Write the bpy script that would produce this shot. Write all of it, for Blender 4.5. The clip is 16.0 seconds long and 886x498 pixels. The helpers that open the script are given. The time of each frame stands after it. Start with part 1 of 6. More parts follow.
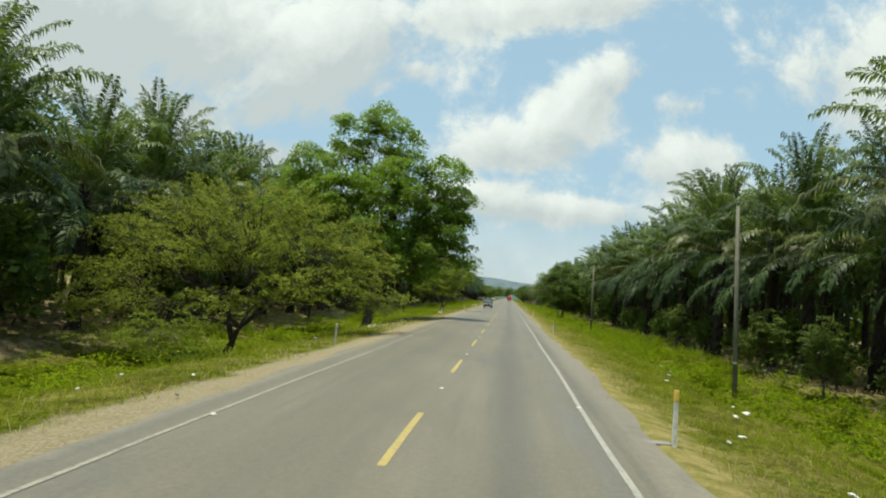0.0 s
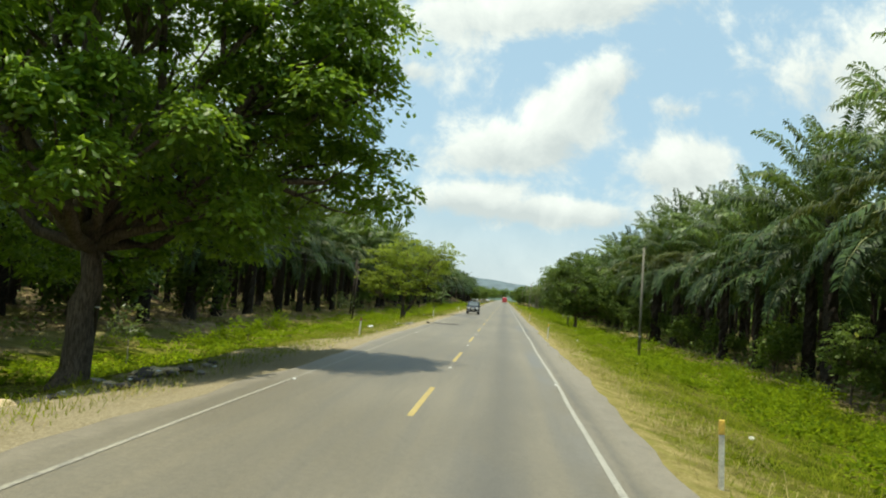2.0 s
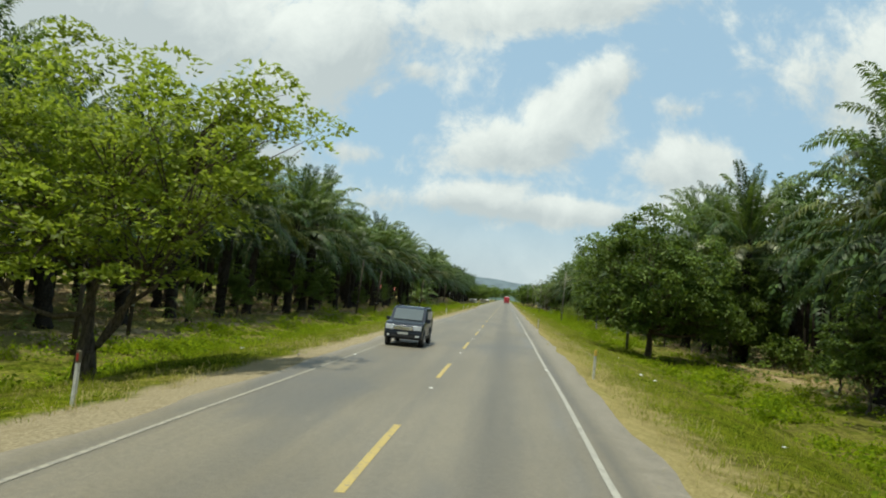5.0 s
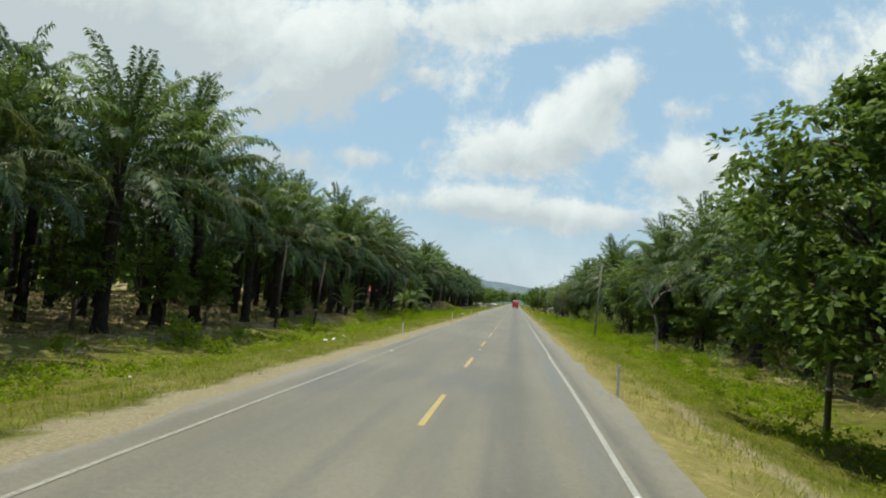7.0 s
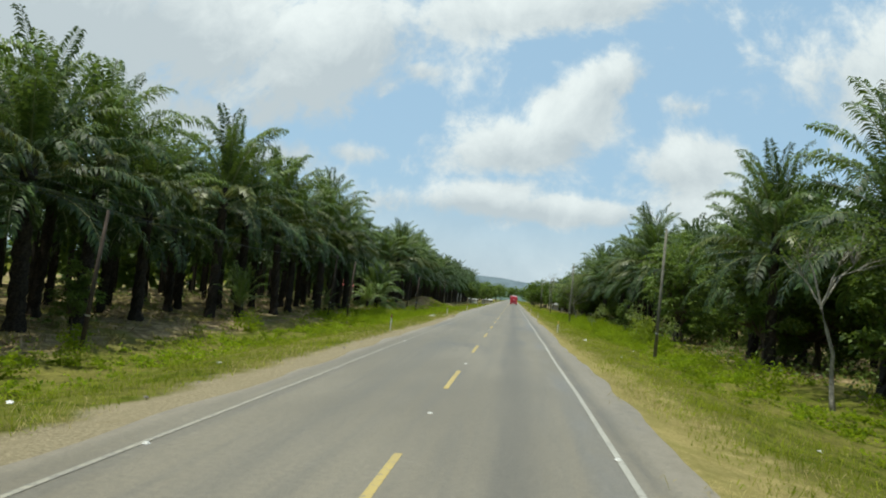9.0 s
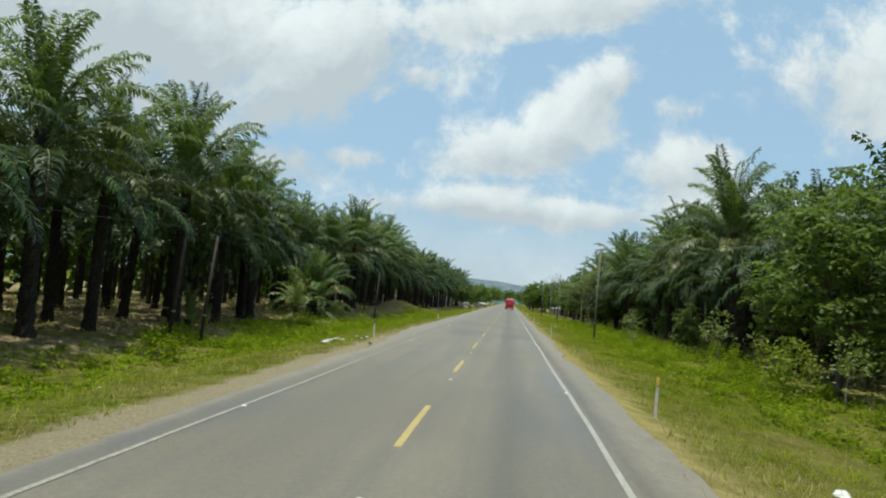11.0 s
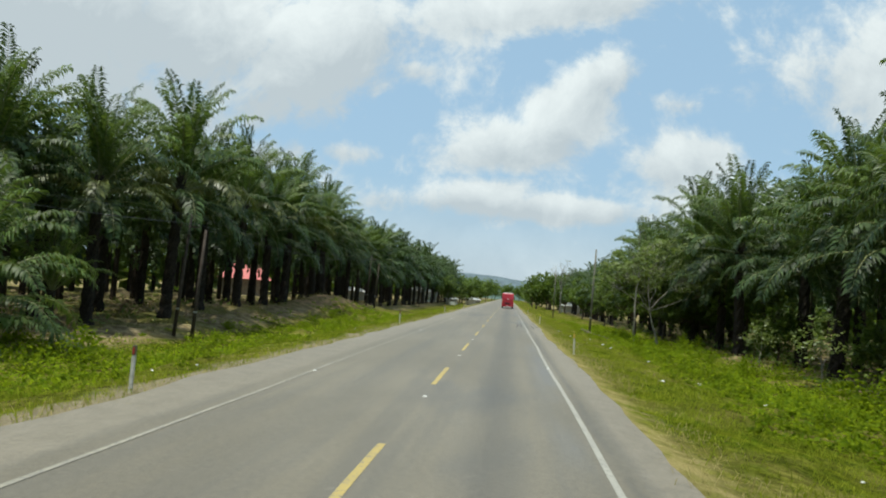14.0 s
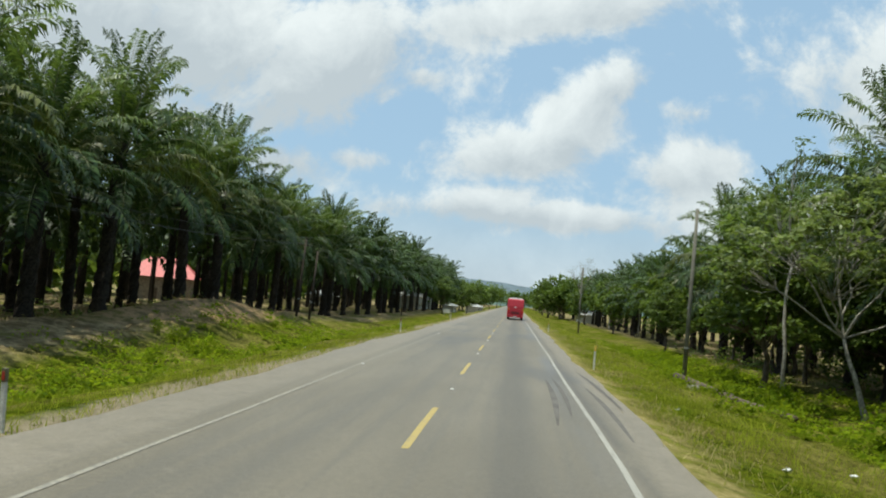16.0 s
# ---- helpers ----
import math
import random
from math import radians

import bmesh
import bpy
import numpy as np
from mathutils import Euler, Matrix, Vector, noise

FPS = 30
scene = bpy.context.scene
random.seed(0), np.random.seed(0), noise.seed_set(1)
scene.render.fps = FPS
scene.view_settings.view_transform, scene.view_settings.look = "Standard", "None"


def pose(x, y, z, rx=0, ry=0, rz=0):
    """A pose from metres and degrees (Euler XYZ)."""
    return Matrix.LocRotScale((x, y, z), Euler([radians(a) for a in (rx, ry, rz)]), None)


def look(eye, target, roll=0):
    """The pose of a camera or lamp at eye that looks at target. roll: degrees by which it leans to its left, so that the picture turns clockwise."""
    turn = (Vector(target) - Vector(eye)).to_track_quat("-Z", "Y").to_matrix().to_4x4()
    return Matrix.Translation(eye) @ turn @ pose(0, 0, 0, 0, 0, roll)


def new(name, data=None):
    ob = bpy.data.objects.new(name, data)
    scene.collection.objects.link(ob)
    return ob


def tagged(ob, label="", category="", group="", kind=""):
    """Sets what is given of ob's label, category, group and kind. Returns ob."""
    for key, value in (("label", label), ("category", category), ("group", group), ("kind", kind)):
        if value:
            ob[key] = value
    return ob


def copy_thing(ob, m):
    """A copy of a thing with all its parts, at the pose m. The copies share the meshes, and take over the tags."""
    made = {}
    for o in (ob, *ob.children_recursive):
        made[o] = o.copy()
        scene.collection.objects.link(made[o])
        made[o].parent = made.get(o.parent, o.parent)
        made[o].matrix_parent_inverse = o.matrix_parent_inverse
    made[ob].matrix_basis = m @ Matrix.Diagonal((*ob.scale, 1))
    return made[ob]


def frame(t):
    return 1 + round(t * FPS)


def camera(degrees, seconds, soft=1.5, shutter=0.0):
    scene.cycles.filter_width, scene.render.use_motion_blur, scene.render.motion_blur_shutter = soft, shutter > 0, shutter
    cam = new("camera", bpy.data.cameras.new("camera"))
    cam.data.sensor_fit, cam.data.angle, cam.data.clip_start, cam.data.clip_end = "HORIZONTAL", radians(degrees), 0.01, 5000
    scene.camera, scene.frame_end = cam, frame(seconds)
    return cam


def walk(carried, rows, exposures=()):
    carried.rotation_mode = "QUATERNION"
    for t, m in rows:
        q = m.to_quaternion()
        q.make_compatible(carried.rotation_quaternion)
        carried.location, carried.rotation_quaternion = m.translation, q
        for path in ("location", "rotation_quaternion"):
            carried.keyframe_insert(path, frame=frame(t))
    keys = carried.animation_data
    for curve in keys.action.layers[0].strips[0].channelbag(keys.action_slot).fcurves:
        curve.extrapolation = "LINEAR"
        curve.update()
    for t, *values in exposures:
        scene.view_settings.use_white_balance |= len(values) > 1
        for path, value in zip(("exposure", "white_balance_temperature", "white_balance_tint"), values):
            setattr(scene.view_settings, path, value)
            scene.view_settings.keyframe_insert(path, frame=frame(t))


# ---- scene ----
cam = camera(63.9, 16.0, soft=2.0)
EYE_HEIGHT = 2.42
ROWS = [  # seconds, x, y, yaw, pitch, roll
    (0.0, 1.55, 0.05, 5.61, 3.43, 4.79),
    (0.5, 1.56, 10.99, 5.56, 3.24, 4.78),
    (1.0, 1.58, 21.93, 5.40, 3.36, 4.95),
    (1.5, 1.60, 32.88, 5.36, 3.53, 5.08),
    (2.0, 1.64, 43.90, 5.28, 3.56, 5.11),
    (2.5, 1.70, 54.87, 5.03, 3.21, 5.50),
    (3.0, 1.73, 66.05, 4.66, 3.34, 5.64),
    (3.5, 1.76, 77.01, 4.93, 3.38, 5.75),
    (4.0, 1.78, 87.87, 5.18, 3.44, 5.32),
    (6.5, 1.60, 141.69, 5.89, 3.70, 5.39),
    (7.0, 1.55, 152.48, 6.15, 3.79, 5.15),
    (7.5, 1.54, 163.31, 6.04, 3.50, 5.39),
    (8.0, 1.50, 174.18, 5.83, 3.56, 5.16),
    (8.5, 1.49, 184.94, 5.83, 3.54, 5.10),
    (9.0, 1.50, 195.68, 5.95, 3.46, 4.99),
    (11.5, 1.68, 249.08, 5.36, 3.86, 4.43),
    (12.0, 1.78, 259.76, 4.87, 3.53, 4.33),
    (12.5, 1.77, 270.71, 5.31, 3.62, 4.23),
    (13.0, 1.78, 281.54, 5.58, 3.63, 4.16),
    (13.5, 1.79, 292.33, 5.62, 3.48, 4.29),
    (14.0, 1.77, 303.13, 5.52, 3.45, 4.58),
    (14.5, 1.74, 314.00, 5.60, 3.55, 4.52),
    (15.0, 1.67, 324.89, 5.84, 3.54, 5.14),
    (15.5, 1.58, 335.60, 6.21, 3.57, 5.16),
    (16.0, 1.53, 346.41, 6.08, 3.92, 4.96),
]
walk(cam, [(t, pose(x, y, EYE_HEIGHT, 90 + pitch, 0, yaw) @ pose(0, 0, 0, 0, 0, roll)) for t, x, y, yaw, pitch, roll in ROWS],
     [(0.0, 0.05, 6850, 3), (1.0, 0.08, 6850, 3), (2.0, 0.24, 6950, 3), (2.6, 0.22, 7000, 3), (3.2, 0.08, 6950, 3), (4.0, 0.0, 6850, 3), (7.0, 0.0, 6580, 5.5), (11.5, -0.04, 6380, 5.5), (16.0, -0.02, 6430, 7)])

# ---- light ----
SUN_TO = Vector((-0.17, -0.12, 0.97)).normalized()
sun = new("sun", bpy.data.lights.new("sun", "SUN"))
sun.data.energy, sun.data.angle, sun.data.color = 4.8, radians(0.6), (1.0, 0.965, 0.85)
sun.matrix_world = look(SUN_TO * 100, (0, 0, 0))

world = bpy.data.worlds.new("sky")
scene.world = world
world.use_nodes = True
wn, wl = world.node_tree.nodes, world.node_tree.links
wn.clear()


def wmath(op, a, b=None, clamp=False):
    n = wn.new("ShaderNodeMath")
    n.operation, n.use_clamp = op, clamp
    for i, v in enumerate((a, b)):
        if v is None:
            continue
        if isinstance(v, (int, float)):
            n.inputs[i].default_value = v
        else:
            wl.new(v, n.inputs[i])
    return n.outputs[0]


def build_sky():
    sky = wn.new("ShaderNodeTexSky")
    sky.sky_type, sky.sun_disc = "NISHITA", False
    sky.sun_elevation = math.asin(SUN_TO.z)
    sky.sun_rotation = math.atan2(SUN_TO.x, SUN_TO.y)
    sky.air_density, sky.dust_density, sky.ozone_density = 1.0, 2.5, 1.0
    coord = wn.new("ShaderNodeTexCoord").outputs["Generated"]
    sep = wn.new("ShaderNodeSeparateXYZ")
    wl.new(coord, sep.inputs[0])
    ahead = wmath("MAXIMUM", wmath("ABSOLUTE", sep.outputs[1]), 0.05)
    u, v = wmath("DIVIDE", sep.outputs[0], ahead), wmath("DIVIDE", sep.outputs[2], ahead)
    flat = wn.new("ShaderNodeCombineXYZ")
    wl.new(u, flat.inputs[0]), wl.new(v, flat.inputs[1]), wl.new(sep.outputs[1], flat.inputs[2])

    def fbm(scale, detail, rough, distort=0.0):
        n = wn.new("ShaderNodeTexNoise")
        n.inputs["Scale"].default_value, n.inputs["Detail"].default_value = scale, detail
        n.inputs["Roughness"].default_value, n.inputs["Distortion"].default_value = rough, distort
        wl.new(flat.outputs[0], n.inputs["Vector"])
        return n.outputs["Fac"]

    billow, wisps, curls = fbm(9.0, 9.0, 0.66, 0.3), fbm(3.6, 7.0, 0.64, 0.35), fbm(30.0, 6.0, 0.62, 0.2)
    # cumulus heaps: place (across, up), size, tilt, weight
    heaps = [(-0.80, 0.38, 0.36, 0.16, -0.1, 1.05), (-0.50, 0.36, 0.16, 0.10, 0.0, 0.95), (-0.30, 0.335, 0.105, 0.075, 0.55, 1.25), (-0.37, 0.255, 0.06, 0.04, 0.3, 0.85),
             (-0.01, 0.216, 0.098, 0.034, 0.22, 1.15), (0.055, 0.262, 0.075, 0.048, 0.7, 1.1), (0.112, 0.322, 0.048, 0.034, 0.3, 1.0), 
             (-0.05, 0.138, 0.075, 0.026, 0.05, 1.15), (0.06, 0.128, 0.13, 0.020, 0.0, 1.0), (-0.17, 0.128, 0.07, 0.020, 0.1, 0.6), (0.235, 0.205, 0.06, 0.038, 0.1, 1.2), (0.05, 0.425, 0.19, 0.034, 0.15, 0.95),
             (-0.245, 0.191, 0.045, 0.016, 0.0, 0.6), (-0.36, 0.175, 0.07, 0.03, 0.0, 0.8), (-0.52, 0.215, 0.09, 0.05, 0.0, 0.9), (-0.16, 0.315, 0.035, 0.016, 0.0, 0.5), (0.22, 0.288, 0.03, 0.016, 0.0, 0.6),
             (0.35, 0.14, 0.2, 0.05, 0.0, 0.75), (0.55, 0.34, 0.2, 0.09, 0.0, 1.0)]
    total, top = None, None
    for cu, cv, ru, rv, tilt, weight in heaps:
        du, dv = wmath("SUBTRACT", u, cu), wmath("SUBTRACT", v, cv)
        c, s = math.cos(tilt), math.sin(tilt)
        a = wmath("ADD", wmath("MULTIPLY", du, c / ru), wmath("MULTIPLY", dv, s / ru))
        b = wmath("ADD", wmath("MULTIPLY", du, -s / rv), wmath("MULTIPLY", dv, c / rv))
        r2 = wmath("ADD", wmath("MULTIPLY", a, a), wmath("MULTIPLY", b, b))
        m = wmath("MULTIPLY", wmath("POWER", 2.718, wmath("MULTIPLY", r2, -0.75)), weight)
        lit = wmath("MULTIPLY", m, wmath("MULTIPLY", b, 0.5))
        total = m if total is None else wmath("MAXIMUM", total, m)
        top = lit if top is None else wmath("ADD", top, lit)
    elsewhere = wmath("MULTIPLY", wmath("SUBTRACT", wisps, 0.41, True), 1.1)
    shaped = wmath("ADD", wmath("ADD", total, elsewhere), wmath("ADD", wmath("MULTIPLY", wmath("SUBTRACT", billow, 0.5), 1.9), wmath("MULTIPLY", wmath("SUBTRACT", curls, 0.5), 0.65)))
    ramp = wn.new("ShaderNodeMapRange")
    ramp.interpolation_type = "SMOOTHSTEP"
    ramp.inputs["From Min"].default_value, ramp.inputs["From Max"].default_value = 0.22, 0.80
    wl.new(shaped, ramp.inputs["Value"])
    haze = wn.new("ShaderNodeMapRange")
    haze.inputs["From Min"].default_value, haze.inputs["From Max"].default_value = 0.16, 0.0
    haze.inputs["To Max"].default_value = 0.72
    wl.new(v, haze.inputs["Value"])
    cover = wmath("MAXIMUM", ramp.outputs[0], haze.outputs[0])
    # grey undersides, white heads
    shade = wn.new("ShaderNodeMapRange")
    shade.inputs["From Min"].default_value, shade.inputs["From Max"].default_value = -0.35, 0.45
    shade.inputs["To Min"].default_value, shade.inputs["To Max"].default_value = 0.0, 1.0
    gu, gv = wmath("MULTIPLY", wmath("ADD", u, 0.66), 1 / 0.26), wmath("MULTIPLY", wmath("SUBTRACT", v, 0.33), 1 / 0.13)
    belly = wmath("POWER", 2.718, wmath("MULTIPLY", wmath("ADD", wmath("MULTIPLY", gu, gu), wmath("MULTIPLY", gv, gv)), -0.8))
    lit_part = wmath("SUBTRACT", top, wmath("MULTIPLY", belly, 0.5))
    wl.new(wmath("ADD", lit_part, wmath("MULTIPLY", wmath("SUBTRACT", billow, 0.5), 1.5)), shade.inputs["Value"])
    body = wn.new("ShaderNodeMix")
    body.data_type = "RGBA"
    body.inputs[6].default_value, body.inputs[7].default_value = (5.2, 5.85, 6.25, 1), (8.3, 8.85, 8.9, 1)
    wl.new(shade.outputs[0], body.inputs[0])
    mix = wn.new("ShaderNodeMix")
    mix.data_type = "RGBA"
    veil = wn.new("ShaderNodeMix")
    veil.data_type = "RGBA"
    veil.inputs[0].default_value, veil.inputs[7].default_value = 0.58, (4.8, 7.25, 9.4, 1)
    wl.new(sky.outputs[0], veil.inputs[6])
    wl.new(cover, mix.inputs[0]), wl.new(veil.outputs[2], mix.inputs[6]), wl.new(body.outputs[2], mix.inputs[7])
    bg = wn.new("ShaderNodeBackground")
    bg.inputs["Strength"].default_value = 0.105
    wl.new(mix.outputs[2], bg.inputs["Color"])
    wl.new(bg.outputs[0], wn.new("ShaderNodeOutputWorld").inputs[0])


build_sky()


# ---- materials ----
class Mat:
    """A small wrapper to wire node materials."""

    def __init__(self, name, rough=0.8, metal=0.0, spec=0.5):
        self.m = bpy.data.materials.new(name)
        self.m.use_nodes = True
        self.n, self.l = self.m.node_tree.nodes, self.m.node_tree.links
        self.b = self.n["Principled BSDF"]
        self.b.inputs["Roughness"].default_value = rough
        self.b.inputs["Metallic"].default_value = metal
        self.b.inputs["Specular IOR Level"].default_value = spec

    def put(self, socket, v):
        if isinstance(v, (int, float)):
            socket.default_value = v
        elif isinstance(v, tuple):
            socket.default_value = (*v, 1) if len(v) == 3 else v
        else:
            self.l.new(v, socket)

    def math(self, op, a, b=0.0, clamp=False):
        n = self.n.new("ShaderNodeMath")
        n.operation, n.use_clamp = op, clamp
        self.put(n.inputs[0], a), self.put(n.inputs[1], b)
        return n.outputs[0]

    def place(self):
        n = self.n.new("ShaderNodeNewGeometry")
        return n.outputs["Position"]

    def local(self):
        return self.n.new("ShaderNodeTexCoord").outputs["Object"]

    def axes(self, v):
        n = self.n.new("ShaderNodeSeparateXYZ")
        self.l.new(v, n.inputs[0])
        return n.outputs

    def noise(self, vec, scale, detail=4.0, rough=0.6, stretch=None):
        if stretch:
            mp = self.n.new("ShaderNodeMapping")
            mp.inputs["Scale"].default_value = stretch
            self.l.new(vec, mp.inputs["Vector"])
            vec = mp.outputs[0]
        n = self.n.new("ShaderNodeTexNoise")
        n.inputs["Scale"].default_value, n.inputs["Detail"].default_value, n.inputs["Roughness"].default_value = scale, detail, rough
        self.l.new(vec, n.inputs["Vector"])
        return n.outputs["Fac"]

    def ramp(self, v, lo, hi, a=0.0, b=1.0):
        n = self.n.new("ShaderNodeMapRange")
        n.interpolation_type = "SMOOTHSTEP"
        for key, val in (("From Min", lo), ("From Max", hi), ("To Min", a), ("To Max", b)):
            n.inputs[key].default_value = val
        self.l.new(v, n.inputs["Value"])
        return n.outputs[0]

    def mix(self, f, a, b):
        n = self.n.new("ShaderNodeMix")
        n.data_type = "RGBA"
        self.put(n.inputs[0], f), self.put(n.inputs[6], a), self.put(n.inputs[7], b)
        return n.outputs[2]

    def scaled(self, colour, f):
        n = self.n.new("ShaderNodeMix")
        n.data_type, n.blend_type = "RGBA", "MULTIPLY"
        n.inputs[0].default_value = 1.0
        g = self.n.new("ShaderNodeCombineColor")
        for i in range(3):
            self.put(g.inputs[i], f)
        self.put(n.inputs[6], colour), self.l.new(g.outputs[0], n.inputs[7])
        return n.outputs[2]

    def any_one(self):
        return self.n.new("ShaderNodeObjectInfo").outputs["Random"]

    def island(self):
        return self.n.new("ShaderNodeNewGeometry").outputs["Random Per Island"]

    def colour(self, c):
        self.put(self.b.inputs["Base Color"], c)
        return self

    def bump(self, h, strength=0.3, dist=0.02):
        n = self.n.new("ShaderNodeBump")
        n.inputs["Strength"].default_value, n.inputs["Distance"].default_value = strength, dist
        self.l.new(h, n.inputs["Height"])
        self.l.new(n.outputs[0], self.b.inputs["Normal"])
        return self

    def through_light(self, colour, share):
        t = self.n.new("ShaderNodeBsdfTranslucent")
        self.put(t.inputs["Color"], colour)
        mx = self.n.new("ShaderNodeMixShader")
        mx.inputs[0].default_value = share
        self.l.new(self.b.outputs[0], mx.inputs[1]), self.l.new(t.outputs[0], mx.inputs[2])
        self.l.new(mx.outputs[0], self.n["Material Output"].inputs[0])
        return self


def leaf_material(name, dark, light, glow, rough=0.45, share=0.35, spec=0.5):
    m = Mat(name, rough, spec=spec)
    base = m.mix(m.island(), dark, light)
    # broad noise paints lighter and darker clumps, like sunlit and shaded lobes
    big = m.ramp(m.noise(m.place(), 0.5, 4), 0.32, 0.68, 0.6, 1.4)
    own = m.ramp(m.any_one(), 0.0, 1.0, 0.85, 1.15)
    c = m.scaled(base, m.math("MULTIPLY", big, own))
    m.colour(c)
    return m.through_light(m.scaled(m.mix(0.5, c, glow), 1.3), share).m


def plain(name, colour, rough=0.7, metal=0.0, grain=25.0, amount=0.2, bump=0.1):
    m = Mat(name, rough, metal)
    v = m.local()
    fine, coarse = m.noise(v, grain, 6), m.noise(v, grain * 0.08, 3)
    f = m.math("MULTIPLY", m.ramp(fine, 0.25, 0.75, 1 - amount, 1 + amount), m.ramp(coarse, 0.3, 0.7, 1 - amount, 1 + amount))
    m.colour(m.scaled(colour, f))
    if bump:
        m.bump(fine, bump, 0.01)
    return m.m


def asphalt_material():
    m = Mat("asphalt", 0.60, spec=0.5)
    p = m.place()
    x, y, z = m.axes(p)
    fine = m.noise(p, 55, 3, 0.8)
    streak = m.noise(p, 1.0, 5, 0.65, (1.6, 0.05, 1))
    patch = m.noise(p, 0.22, 5, 0.6, (1, 0.35, 1))
    blot = m.noise(p, 1.7, 6, 0.7)
    c = m.mix(m.ramp(patch, 0.35, 0.68), (0.139, 0.121, 0.085), (0.180, 0.157, 0.112))
    c = m.mix(m.ramp(streak, 0.42, 0.68, 0, 0.6), c, (0.116, 0.106, 0.084))
    c = m.mix(m.ramp(m.noise(p, 0.09, 4, 0.6, (2.2, 0.6, 1)), 0.54, 0.68, 0, 0.7), c, (0.098, 0.095, 0.086))
    # oil in the middle of each lane, polished wheel tracks beside it
    def band(at, wide, amount):
        d = m.math("ABSOLUTE", m.math("SUBTRACT", m.math("ADD", x, m.math("MULTIPLY", m.math("SUBTRACT", streak, 0.5), 0.5)), at))
        return m.ramp(d, wide, 0.0, 0.0, amount)
    c = m.mix(band(1.72, 0.75, 0.55), c, (0.080, 0.074, 0.060))
    c = m.mix(band(-1.75, 0.8, 0.25), c, (0.10, 0.094, 0.078))
    c = m.mix(m.math("MULTIPLY", band(3.64, 0.17, 0.4), m.ramp(m.noise(p, 0.5, 3), 0.3, 0.5)), c, (0.068, 0.064, 0.055))
    c = m.mix(m.math("MULTIPLY", m.ramp(m.math("ABSOLUTE", x), 3.75, 4.1, 0, 0.7), m.ramp(blot, 0.35, 0.6, 0.4, 1.0)), c, (0.225, 0.195, 0.145))
    c = m.mix(m.math("MULTIPLY", band(3.1, 0.5, 0.8), m.ramp(patch, 0.4, 0.65)), c, (0.13, 0.13, 0.125))
    c = m.mix(m.ramp(blot, 0.60, 0.72, 0, 0.4), c, (0.215, 0.197, 0.155))
    c = m.scaled(c, m.math("MULTIPLY", m.ramp(fine, 0.25, 0.75, 0.72, 1.26), m.ramp(m.noise(p, 9, 4, 0.7), 0.3, 0.7, 0.88, 1.1)))
    m.colour(c)
    return m.bump(fine, 0.5, 0.01).m


